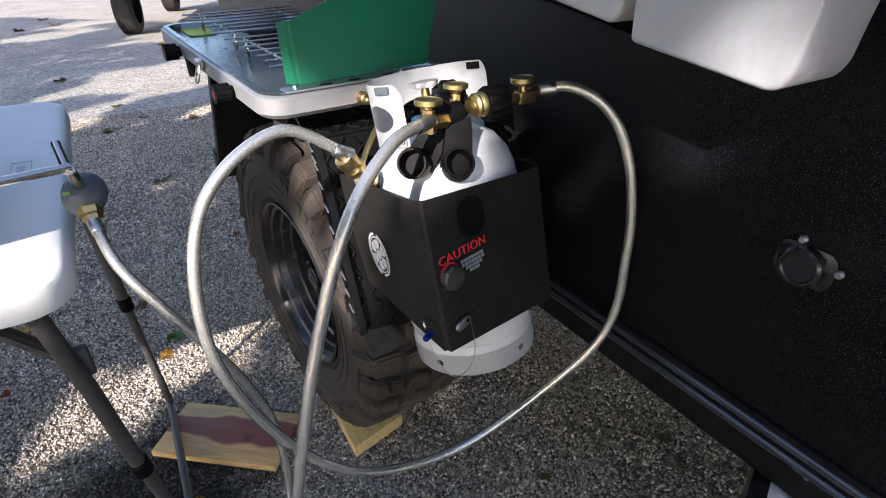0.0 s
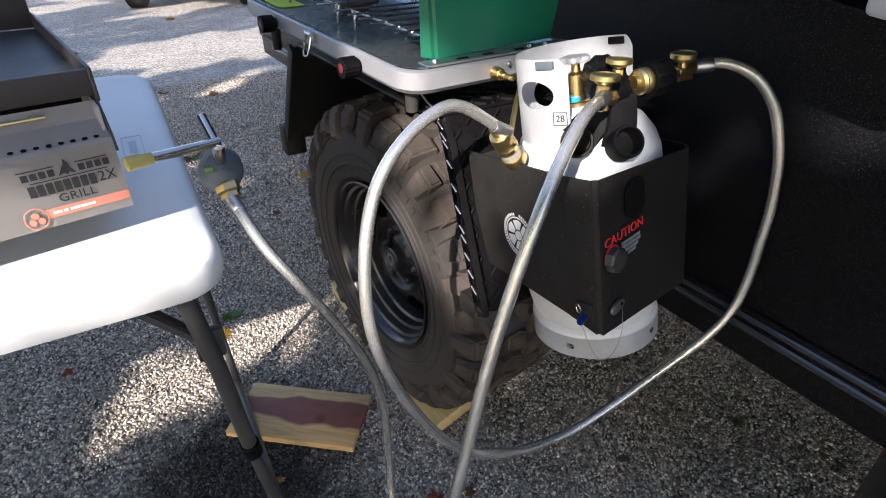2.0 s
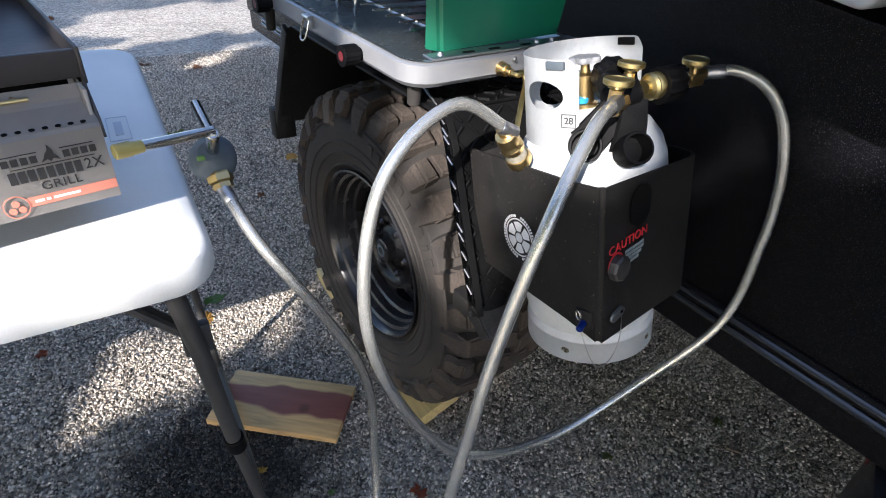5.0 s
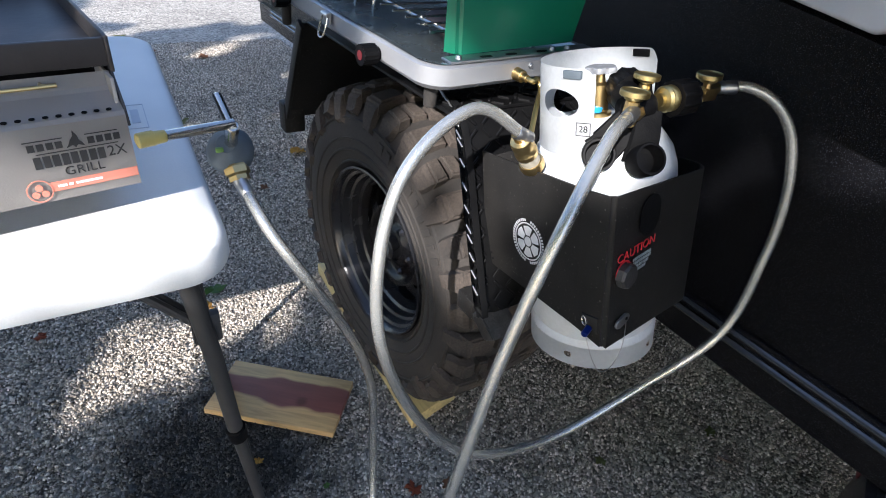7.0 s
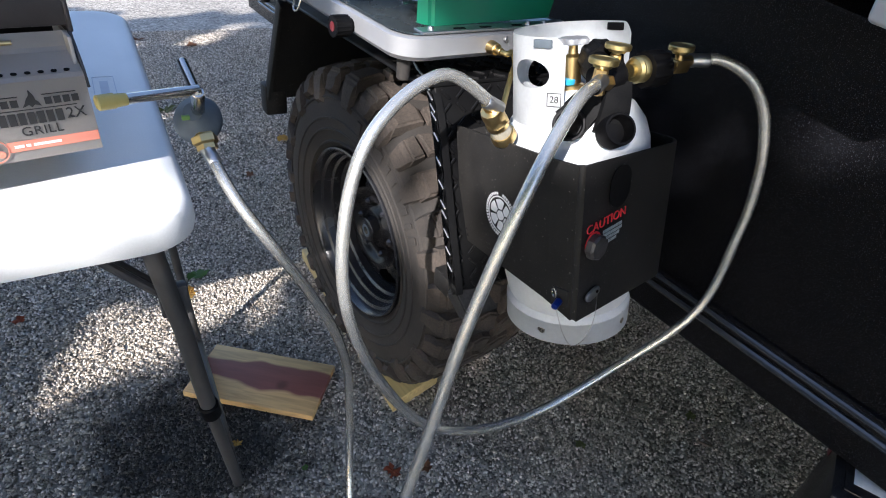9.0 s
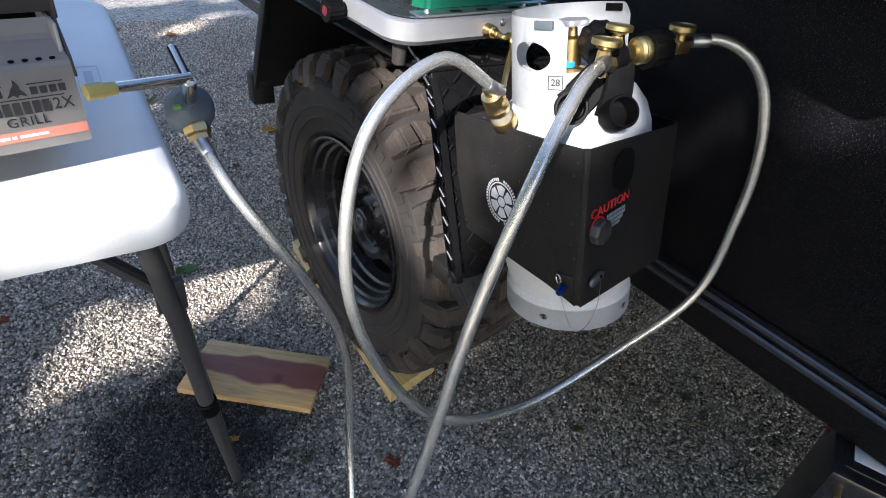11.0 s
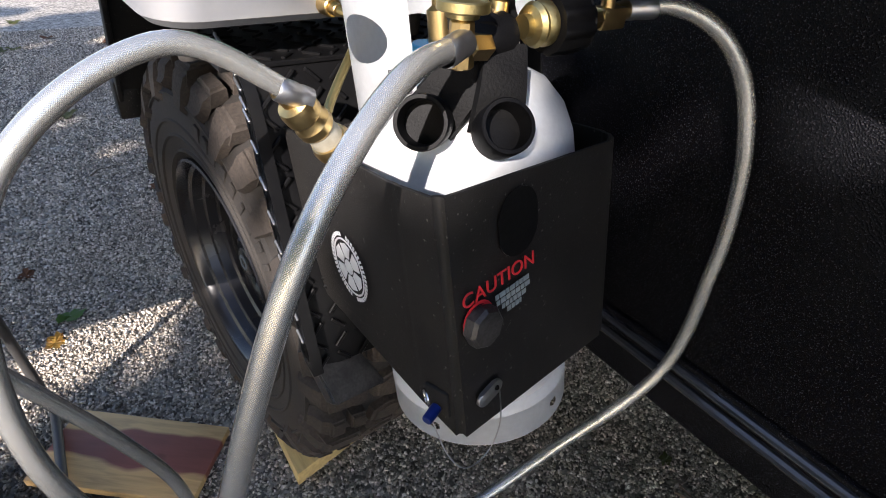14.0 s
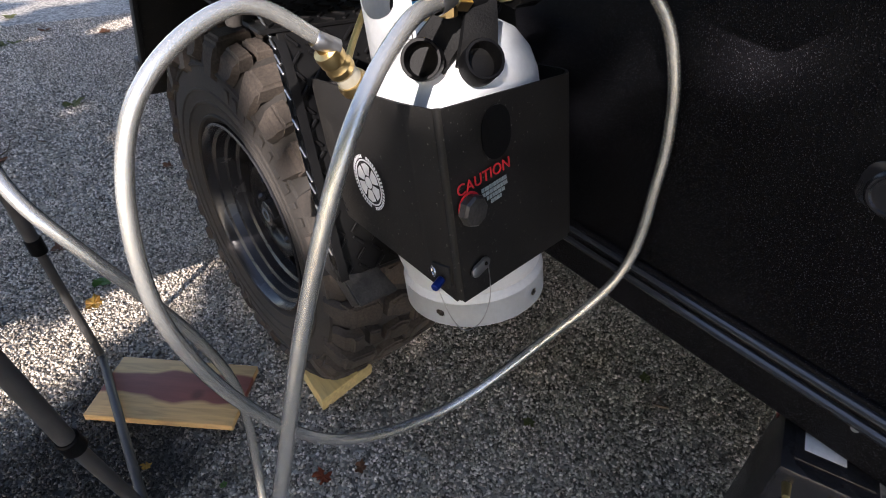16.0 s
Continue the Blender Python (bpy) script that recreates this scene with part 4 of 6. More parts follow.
def tank_holder(m):
    """Folded steel cover round the cylinder; same frame as the cylinder."""
    t = thing("cylinder_holder", "matt black folded steel cylinder holder with caution sticker on the fender", "holder", m)
    outer = [(-0.131, 0.128), (-0.132, -0.095), (-0.123, -0.142), (0.092, -0.110), (0.110, -0.088), (0.117, 0.128)]
    low = [0.138, 0.124, 0.106, 0.094, 0.092, 0.094]
    high = [0.332, 0.335, 0.334, 0.314, 0.312, 0.312]
    bm = B()
    lo = [bm.verts.new((x, y, z)) for (x, y), z in zip(outer, low)]
    hi = [bm.verts.new((x, y, z)) for (x, y), z in zip(outer, high)]
    fs = [bm.faces.new((lo[i], lo[i + 1], hi[i + 1], hi[i])) for i in range(len(outer) - 1)]
    es = [e for e in bm.edges if len(e.link_faces) == 2]
    bmesh.ops.bevel(bm, geom=es, offset=0.006, segments=3, affect="EDGES")
    bmesh.ops.solidify(bm, geom=bm.faces[:], thickness=0.0032)
    part("cover", bm, BLACK_STEEL, t, smooth=50)
    bm = B()
    box(bm, (-0.007, 0.128, 0.235), (0.242, 0.004, 0.17), 0.001)
    part("back_plate", bm, BLACK_STEEL, t)
    # front face frame: x along the face, y up, z outwards
    p, q = Vector((-0.123, -0.142, 0)), Vector((0.092, -0.110, 0))
    ux = (q - p).normalized()
    nz = Vector((ux.y, -ux.x, 0))
    face = Matrix(((ux.x, 0, nz.x, p.x), (ux.y, 0, nz.y, p.y), (0, 1, 0, 0), (0, 0, 0, 1)))

    def on(u, v, lift=0.0004):
        return face @ Matrix.Translation((u, v, 0.0032 + lift))
    tilt = Matrix.Rotation(radians(2), 4, "Z")
    part("caution_print", text_mesh("CAUTION", 0.0205, on(0.0535, 0.2465, 0.0006) @ tilt @ Matrix.Diagonal((0.90, 0.88, 1, 1)), 0.0005, 0.0, 1.04), RED_INK, t, "red printed word CAUTION", smooth=0)
    bm = B()
    rg = random.Random(8)
    for k, (w, y) in enumerate(((0.044, 0.0), (0.042, -0.006), (0.030, -0.012), (0.018, -0.018))):
        x = -w / 2
        while x < w / 2 - 0.002:
            d = rg.uniform(0.003, 0.007)
            bars(bm, on(0.0690, 0.2325) @ tilt, [(x, min(w / 2, x + d), y - 0.0024, y + 0.0022)])
            x += d + 0.0012
    part("warning_print", bm, GREY_INK, t, "grey lines of small warning print", smooth=0)
    bm = B()
    bars(bm, on(0.027, 0.2310) @ tilt, [(-0.010, 0.010, -0.003, 0.003)])
    lathe(bm, [(0.0145, 0.0), (0.0172, 0.0), (0.0172, 0.0006), (0.0145, 0.0006)], 24, on(0.0265, 0.2225))
    part("red_mark", bm, RED_INK, t, "red part-hidden round mark", smooth=0)
    bm = B()
    lathe(bm, [(0, 0), (0.0165, 0), (0.0180, 0.002), (0.0180, 0.010), (0.0155, 0.013), (0, 0.013)], 8, on(0.0255, 0.2200))
    part("rubber_knob", bm, SCUFFED, t, "dull black octagonal rubber bump stop", smooth=20)
    bm = B()
    prism(bm, rounded_rect(0.046, 0.058, 0.0225, 10), -0.001, 0.0001, 0, on(0.078, 0.288))
    part("handle_cutout", bm, FENDER_BLACK, t, "dark keyhole cut-out")
    bm = B()
    prism(bm, rounded_rect(0.030, 0.014, 0.0065, 6), 0, 0.004, 0.0012, on(0.032, 0.1430) @ Matrix.Rotation(radians(14), 4, "Z"))
    plate = part("latch_plate", bm, ZINC, t, "small oval steel latch plate")
    bm = B()
    rod(bm, tuple((on(0.039, 0.1450) @ Vector((0, 0, 0.003)))), tuple((on(0.039, 0.1450) @ Vector((0, 0, 0.0055)))), 0.003, 0.002, 10)
    part("rivet", bm, HARD_RUBBER, plate)
    # lock pin with its lanyard on the chamfer
    bm = B()
    box(bm, (-0.1290, -0.1200, 0.142), (0.004, 0.026, 0.026), 0.001, None)
    bmesh.ops.rotate(bm, cent=(-0.1290, -0.1200, 0.142), matrix=Matrix.Rotation(radians(14), 3, "Z"), verts=bm.verts[:])
    part("pin_bracket", bm, BLACK_STEEL, t)
    bm = B()
    rod(bm, (-0.132, -0.122, 0.137), (-0.147, -0.128, 0.135), 0.0052, 0.0048, 12)
    part("lock_pin", bm, BLUE_PIN, t, "blue anodised lock pin")
    bm = B()
    sweep(bm, [Vector((-0.140, -0.120, 0.152)) + 0.0065 * Vector((0.3 * math.cos(a), 0.95 * math.cos(a), math.sin(a))) for a in [2 * math.pi * k / 20 for k in range(21)]], 0.0013, 6)
    part("pin_ring", bm, CHROME, t, "small bright steel ring")
    bm = B()
    sweep(bm, smooth_line([(-0.140, -0.124, 0.130), (-0.134, -0.134, 0.090), (-0.118, -0.136, 0.062), (-0.09, -0.132, 0.058), (-0.074, -0.134, 0.09), (-0.076, -0.138, 0.145)], 6), 0.0007, 5)
    part("lanyard", bm, ZINC, t, "thin wire lanyard")
    # round printed emblem on the side face
    em = Matrix.Translation((-0.1368, 0.006, 0.222)) @ Matrix(((0, 0, -1, 0), (-1, 0, 0, 0), (0, 1, 0, 0), (0, 0, 0, 1))) @ Matrix.Diagonal((1.26, 1.26, 1, 1))
    bm = B()
    lathe(bm, [(0.0225, 0), (0.0240, 0), (0.0240, 0.0005), (0.0225, 0.0005)], 48, em, closed=True)
    lathe(bm, [(0, 0.0006), (0.0062, 0.0006), (0.0062, 0)], 24, em)
    for k in range(6):
        a0 = radians(60 * k + 8)
        poly = [(0.0084 * math.cos(a0), 0.0084 * math.sin(a0)), (0.0195 * math.cos(a0), 0.0195 * math.sin(a0)), (0.0205 * math.cos(a0 + 0.38), 0.0205 * math.sin(a0 + 0.38)), (0.0195 * math.cos(a0 + 0.82), 0.0195 * math.sin(a0 + 0.82)), (0.0085 * math.cos(a0 + 0.82), 0.0085 * math.sin(a0 + 0.82))]
        prism(bm, poly, 0, 0.0006, 0, em)
    for k in range(46):
        if k in (11, 12, 34, 35):
            continue
        a = 2 * math.pi * k / 46
        box(bm, (0.0270, 0, 0.0003), (0.0032, 0.0021, 0.0005), 0, em @ Matrix.Rotation(a, 4, "Z"))
    part("emblem", bm, WHITE_INK, t, "round white printed emblem of plain shapes", smooth=0)
    return t


tank_holder(TM)


# ---------------------------------------------------------------- gas manifold on the cylinder valve
def knob(bm, c, up, r=0.021, h=0.016):
    """A flat turned brass knob with a grooved rim, standing at c along up."""
    up = Vector(up).normalized()
    lathe(bm, [(0, 0), (r * 0.30, 0), (r * 0.30, h * 0.25), (r * 0.62, h * 0.30), (r * 0.66, h * 0.48), (r * 0.95, h * 0.54), (r, h * 0.60), (r, h * 0.94), (r * 0.95, h), (r * 0.86, h), (r * 0.82, h * 0.94), (0, h * 0.94)], 32, axis_to(c, Vector(c) + up))


def ribbed(bm, p0, p1, r, ribs=12, deep=0.12):
    """A grip nut with lengthwise ribs."""
    h = (Vector(p1) - Vector(p0)).length
    n = ribs * 4
    prof = []
    for k in range(n):
        a = 2 * math.pi * k / n
        rr = r * (1 if k % 4 < 2 else 1 - deep)
        prof.append((rr * math.cos(a), rr * math.sin(a)))
    prism(bm, prof, 0, h, 0.0012, axis_to(p0, p1), 1)


def gas_manifold():
    t = thing("gas_manifold", "black and brass gas manifold with three knobs on the cylinder valve", "manifold", Matrix.Translation((0.650, 0.672, 0.990)))
    o = Vector((0.650, 0.672, 0.990))

    def w(x, y, z):
        return Vector((x, y, z)) - o
    bm = B()
    ribbed(bm, w(0.682, 0.722, 1.004), w(0.664, 0.690, 1.004), 0.029, 10)
    part("grip_nut", bm, HARD_RUBBER, t, "ribbed black plastic connection nut")
    bm = B()
    lathe(bm, [(0, -0.005), (0.017, -0.005), (0.020, 0.0), (0.020, 0.040), (0.015, 0.046), (0, 0.046)], 24, axis_to(w(0.652, 0.692, 1.004), w(0.630, 0.646, 1.000)))
    lathe(bm, [(0, -0.022), (0.015, -0.022), (0.018, -0.016), (0.018, 0.016), (0.015, 0.022), (0, 0.022)], 24, axis_to(w(0.640, 0.660, 1.000), w(0.700, 0.650, 1.005)))
    part("block", bm, HARD_RUBBER, t, "black cast manifold block")
    # upper outlet and its knob
    bm = B()
    rod(bm, w(0.662, 0.674, 1.000), w(0.664, 0.675, 1.024), 0.0085, 0.0075, 16)
    up = part("riser", bm, BRASS, t, "brass riser")
    bm = B()
    knob(bm, w(0.664, 0.675, 1.022), (0.03, 0.04, 1), 0.0175, 0.015)
    part("knob", bm, DULL_BRASS, up, "flat turned brass knob")
    # outlet towards the front hose
    bm = B()
    rod(bm, w(0.630, 0.648, 0.998), w(0.600, 0.632, 1.004), 0.0105, 0.0095, 6)
    rod(bm, w(0.598, 0.634, 0.990), w(0.597, 0.634, 1.022), 0.0100, 0.0085, 8)
    fr = part("front_outlet", bm, BRASS, t, "hexagonal brass outlet")
    bm = B()
    knob(bm, w(0.597, 0.634, 1.018), (0.03, 0.04, 1), 0.0182, 0.016)
    part("knob", bm, DULL_BRASS, fr, "flat turned brass knob")
    # outlet towards the wall hose
    bm = B()
    m = axis_to(w(0.670, 0.653, 1.008), w(0.706, 0.652, 1.010))
    lathe(bm, [(0, 0), (0.009, 0), (0.009, 0.006), (0.015, 0.008), (0.0175, 0.012), (0.0155, 0.016), (0.0175, 0.020), (0.0175, 0.024), (0.012, 0.030), (0, 0.030)], 24, m)
    part("coupling", bm, DULL_BRASS, t, "stepped brass coupling")
    bm = B()
    ribbed(bm, w(0.696, 0.652, 1.008), w(0.728, 0.650, 1.009), 0.0245, 10)
    part("grip_nut", bm, HARD_RUBBER, t, "ribbed black plastic connection nut")
    bm = B()
    rod(bm, w(0.726, 0.650, 1.009), w(0.752, 0.648, 1.010), 0.008, 0.008, 6)
    box(bm, w(0.766, 0.650, 1.010), (0.030, 0.017, 0.018), 0.0025)
    rod(bm, w(0.761, 0.648, 1.014), w(0.760, 0.649, 1.026), 0.006, 0.006, 12)
    rod(bm, w(0.775, 0.652, 1.012), w(0.795, 0.655, 1.014), 0.0085, 0.0085, 16)
    el = part("elbow", bm, BRASS, t, "square brass elbow")
    bm = B()
    knob(bm, w(0.760, 0.649, 1.022), (-0.06, 0.04, 1), 0.0170, 0.0165)
    part("knob", bm, DULL_BRASS, el, "flat turned brass knob")
    bm = B()
    rod(bm, w(0.648, 0.742, 0.968), w(0.648, 0.742, 0.976), 0.017, 0.017, 20)
    part("seal_ring", bm, mat("blue_seal", (0.02, 0.30, 0.55), (0.02, 0.25, 0.45), 40, 0.4), t, "bright blue seal ring")

    # dust caps that hang from wide rubber straps
    def cap(top, cup, face, width):
        top, cup, face = w(*top), w(*cup), Vector(face).normalized()
        m = axis_to(cup - face * 0.014, cup + face) @ Matrix.Scale(0.93, 4)
        bm = B()
        lathe(bm, [(0, 0), (0.021, 0), (0.0228, 0.002), (0.0228, 0.030), (0.0218, 0.032), (0.0190, 0.032), (0.0182, 0.030), (0.0182, 0.006), (0, 0.006)], 36, m)
        c = part("dust_cap", bm, HARD_RUBBER, t, "round black rubber dust cap")
        along = cup - face * 0.016 - top
        side = along.cross(face).normalized()
        nrm = side.cross(along).normalized()
        bm = B()
        line = smooth_line([top, top + along * 0.5 + nrm * 0.004, cup - face * 0.020], 5)
        rows = []
        for i, q in enumerate(line):
            k = i / (len(line) - 1)
            hw = width * (0.80 + 0.20 * k)
            rows.append([bm.verts.new(q + side * hw * sx + nrm * h) for sx, h in ((-1, 0.0), (-0.9, 0.006), (0.9, 0.006), (1, 0.0), (0.9, -0.006), (-0.9, -0.006))])
        for a, b in zip(rows[:-1], rows[1:]):
            for i in range(6):
                bm.faces.new((a[i], a[(i + 1) % 6], b[(i + 1) % 6], b[i]))
        bm.faces.new(rows[0][::-1])
        bm.faces.new(rows[-1])
        part("strap", bm, mat("pebbled_rubber", (0.003, 0.003, 0.0033), (0.006, 0.006, 0.006), 30, 0.5, bump=0.0005, bscale=420, spec=0.08), c, "pebbled black rubber strap")
    cap((0.648, 0.658, 0.998), (0.586, 0.656, 0.944), (-0.62, -0.62, 0.30), 0.0245)
    cap((0.652, 0.650, 0.998), (0.630, 0.616, 0.945), (-0.30, -0.70, 0.50), 0.0225)
    return t


gas_manifold()


# ---------------------------------------------------------------- hoses
def hose(points, r, label, n=14):
    t = thing("gas_hose", label, "hose", group="braided gas hoses")
    bm = B()
    sweep(bm, smooth_line(points, n), r, 16)
    part("tube", bm, BRAID, t)
    for a, b in ((points[0], points[1]), (points[-1], points[-2])):
        a, d = Vector(a), (Vector(b) - Vector(a)).normalized()
        bm = B()
        lathe(bm, [(r * 0.9, -0.004), (r * 1.18, -0.003), (r * 1.2, 0.006), (r * 1.12, 0.008), (r * 1.2, 0.011), (r * 1.2, 0.024), (r * 1.05, 0.026)], 18, axis_to(a, a + d))
        part("ferrule", bm, ZINC, t, "crimped steel ferrule")
    return t


STOVE_HOSE = [(0.520, 0.722, 0.950), (0.423, 0.721, 0.999), (0.312, 0.695, 0.927), (0.28, 0.668, 0.752), (0.338, 0.648, 0.572), (0.447, 0.639, 0.431), (0.619, 0.627, 0.383), (0.786, 0.599, 0.454), (0.893, 0.546, 0.599), (0.912, 0.544, 0.760), (0.910, 0.552, 0.860), (0.899, 0.566, 0.928), (0.882, 0.581, 0.973), (0.857, 0.602, 1.005), (0.826, 0.629, 1.020), (0.796, 0.655, 1.014)]
hose(STOVE_HOSE, 0.0080, "clear-coated braided steel gas hose looping from manifold to brass coupling")
hose([(0.187, 0.914, 0.858), (0.203, 0.842, 0.812), (0.240, 0.815, 0.742), (0.281, 0.808, 0.661), (0.322, 0.810, 0.563), (0.355, 0.833, 0.432), (0.362, 0.842, 0.300), (0.345, 0.800, 0.150), (0.305, 0.700, 0.035), (0.240, 0.560, 0.012), (0.200, 0.470, 0.040), (0.225, 0.490, 0.22), (0.276, 0.517, 0.414), (0.328, 0.530, 0.592), (0.379, 0.543, 0.771), (0.440, 0.553, 0.930), (0.520, 0.590, 1.000), (0.594, 0.628, 1.008)], 0.0080, "clear-coated braided steel gas hose running from manifold to grill regulator")

# quick coupling at the end of the stove hose, and the thin brass pipe to the stove
qc = thing("quick_coupling", "stepped brass quick coupling between hose and stove pipe", "coupling", axis_to((0.502, 0.724, 0.958), (0.555, 0.735, 0.892)) @ Matrix.Diagonal((0.98, 0.98, 1.2, 1)))
bm = B()
lathe(bm, [(0, 0), (0.0085, 0), (0.0085, 0.010), (0.0145, 0.012), (0.0160, 0.016), (0.0160, 0.024), (0.0140, 0.026), (0.0150, 0.030), (0.0165, 0.032), (0.0165, 0.038), (0.0140, 0.041), (0, 0.041)], 28)
part("socket", bm, BRASS, qc)
bm = B()
lathe(bm, [(0, 0.041), (0.0140, 0.041), (0.0145, 0.052), (0, 0.052)], 28)
part("label_band", bm, TABLE_LEG_PALE, qc, "small worn paper band")
bm = B()
lathe(bm, [(0, 0.052), (0.0165, 0.052), (0.0185, 0.056), (0.0185, 0.062), (0.0155, 0.066), (0, 0.066)], 28)
part("collar", bm, BRASS, qc)
bm = B()
lathe(bm, [(0, 0.066), (0.011, 0.066), (0.011, 0.074), (0, 0.074)], 20)
part("plug", bm, HARD_RUBBER, qc)


# ---------------------------------------------------------------- camp stove on the fender
SM = Matrix.Translation((0.445, 0.860, 0.970)) @ Matrix.Rotation(radians(4.0), 4, "Z") @ Matrix.Rotation(radians(3.0), 4, "X")


def camp_stove(m):
    L, W, H = 0.700, 0.350, 0.036
    t = thing("camp_stove", "silver two-burner camp stove with green windscreen standing on the fender", "stove", m)
    out, rim, inn = rounded_rect(W, L, 0.045, 8, W / 2, L / 2), rounded_rect(W - 0.014, L - 0.014, 0.040, 8, W / 2, L / 2), rounded_rect(W - 0.034, L - 0.034, 0.034, 8, W / 2, L / 2)
    low = rounded_rect(W - 0.016, L - 0.016, 0.040, 8, W / 2, L / 2)
    bm = B()
    levels = [(low, 0.0), (out, 0.008), (out, H - 0.006), (out, H - 0.003), (rim, H), (inn, H - 0.001), (inn, H - 0.016)]
    rings = [[bm.verts.new((x, y, z)) for x, y in pts] for pts, z in levels]
    k = len(out)
    for a, b in zip(rings[:-1], rings[1:]):
        for i in range(k):
            bm.faces.new((a[i], a[(i + 1) % k], b[(i + 1) % k], b[i]))
    bm.faces.new(rings[0][::-1])
    part("body", bm, SILVER, t, "silver painted sheet steel body")
    bm = B()
    pr = [[bm.verts.new((x, y, z)) for x, y in pts] for pts, z in ((rounded_rect(W - 0.012, L - 0.012, 0.041, 8, W / 2, L / 2), H + 0.0015), (rounded_rect(W - 0.032, L - 0.032, 0.034, 8, W / 2, L / 2), H + 0.001), (rounded_rect(W - 0.05, L - 0.05, 0.03, 8, W / 2, L / 2), H - 0.013))]
    for a, b in zip(pr[:-1], pr[1:]):
        for i in range(k):
            bm.faces.new((a[i], a[(i + 1) % k], b[(i + 1) % k], b[i]))
    bm.faces.new(pr[-1])
    part("tray", bm, TRAY, t, "shiny smoke-stained steel drip tray")
    for y in (0.145, 0.500):
        bm = B()
        n = 48
        prof = [((0.0165 if q % 3 else 0.0150) * math.cos(2 * math.pi * q / n), (0.0165 if q % 3 else 0.0150) * math.sin(2 * math.pi * q / n)) for q in range(n)]
        prism(bm, prof, 0.006, 0.032, 0.0015, axis_to((0, y, 0.014), (-1, y, 0.014)), 1)
        lathe(bm, [(0, 0), (0.011, 0), (0.011, 0.007)], 20, axis_to((0, y, 0.014), (-1, y, 0.014)))
        kn = part("knob", bm, HARD_RUBBER, t, "fluted black control knob")
        bm = B()
        lathe(bm, [(0, 0.0326), (0.0075, 0.0326), (0.0075, 0.031)], 20, axis_to((0, y, 0.014), (-1, y, 0.014)))
        part("knob_mark", bm, RED_DARK, kn, "red knob insert")
    # wire clasp on the long side
    bm = B()
    box(bm, (-0.004, 0.318, 0.024), (0.006, 0.022, 0.020), 0.002)
    rod(bm, (-0.008, 0.306, 0.030), (-0.008, 0.330, 0.030), 0.004, 0.004, 10)
    cl = part("clasp", bm, ZINC, t, "bent steel lid clasp")
    bm = B()
    sweep(bm, smooth_line([(-0.008, 0.309, 0.028), (-0.013, 0.307, 0.010), (-0.017, 0.309, -0.004), (-0.019, 0.318, -0.008), (-0.017, 0.327, -0.004), (-0.013, 0.329, 0.010), (-0.008, 0.327, 0.028)], 4), 0.0019, 8)
    part("clasp_wire", bm, CHROME, cl)
    # wire grates over the two burners
    zt = H + 0.028
    for y0 in (0.075, 0.385):
        bm = B()
        sweep(bm, smooth_line([(0.055, y0, zt), (0.060, y0 - 0.004, zt), (0.285, y0 - 0.004, zt), (0.290, y0, zt)], 4), 0.0022, 6)
        gr = part("grate", bm, CHROME, t, "chromed wire pan grate")
        for i in range(7):
            y = y0 + 0.040 * i
            bm = B()
            sweep(bm, [(0.052, y, zt), (0.296, y, zt)] if i not in (0, 6) else [(0.045, y, zt), (0.300, y, zt)], 0.0021, 6)
            part("wire", bm, CHROME, gr)
        for x in (0.085, 0.260):
            bm = B()
            sweep(bm, [(x, y0 - 0.006, zt - 0.004), (x, y0 + 0.246, zt - 0.004)], 0.0024, 6)
            part("wire", bm, CHROME, gr)
            for y in (y0, y0 + 0.240):
                bm = B()
                sweep(bm, smooth_line([(x, y - 0.010, zt - 0.003), (x - 0.004, y - 0.006, H + 0.006), (x, y, H - 0.010), (x + 0.004, y + 0.006, H + 0.006), (x, y + 0.010, zt - 0.003)], 5), 0.0021, 6)
                part("foot", bm, CHROME, gr)
        bm = B()
        lathe(bm, [(0, -0.012), (0.030, -0.012), (0.034, 0.002), (0.052, 0.008), (0.056, 0.014), (0.050, 0.018), (0, 0.020)], 32, Matrix.Translation((0.185, y0 + 0.12, H - 0.004)))
        part("burner", bm, BURNER, t, "round cast burner head")
    bm = B()
    prism(bm, rounded_rect(0.060, 0.105, 0.008, 4, 0.075, 0.640), H - 0.012, H - 0.010, 0)
    part("label", bm, YELLOW_GREEN, t, "yellow-green warning label")
    # hinge strip and the green windscreen at the near end
    bm = B()
    box(bm, (0.190, 0.020, H + 0.003), (0.300, 0.026, 0.004), 0.001)
    for x in (0.060, 0.250, 0.285):
        rod(bm, (x, 0.018, H + 0.004), (x, 0.018, H + 0.010), 0.005, 0.004, 10)
    hs = part("hinge_strip", bm, ZINC, t, "grey steel hinge strip with slots and rivets")
    for x in (0.110, 0.160, 0.225):
        bm = B()
        prism(bm, rounded_rect(0.022, 0.007, 0.003, 4, x, 0.016), H + 0.0052, H + 0.0058, 0)
        part("slot", bm, HARD_RUBBER, hs)
    bm = B()
    pts = [(0.070, 0.032, 0.005), (0.318, 0.040, 0.007), (0.352, 0.044, 0.200), (0.066, 0.040, 0.096)]
    a = [bm.verts.new((x, y, H + z)) for x, y, z in pts]
    fs = [bm.faces.new(a)]
    b = [bm.verts.new((x, 0.056, H + z)) for x, z in ((0.060, 0.004), (0.056, 0.094))]
    fs.append(bm.faces.new((b[0], a[0], a[3], b[1])))
    es = [e for e in bm.edges if len(e.link_faces) == 2]
    bmesh.ops.bevel(bm, geom=es, offset=0.006, segments=4, affect="EDGES")
    bmesh.ops.solidify(bm, geom=bm.faces[:], thickness=0.002)
    part("windscreen", bm, GREEN, t, "green enamelled folding windscreen", smooth=50)
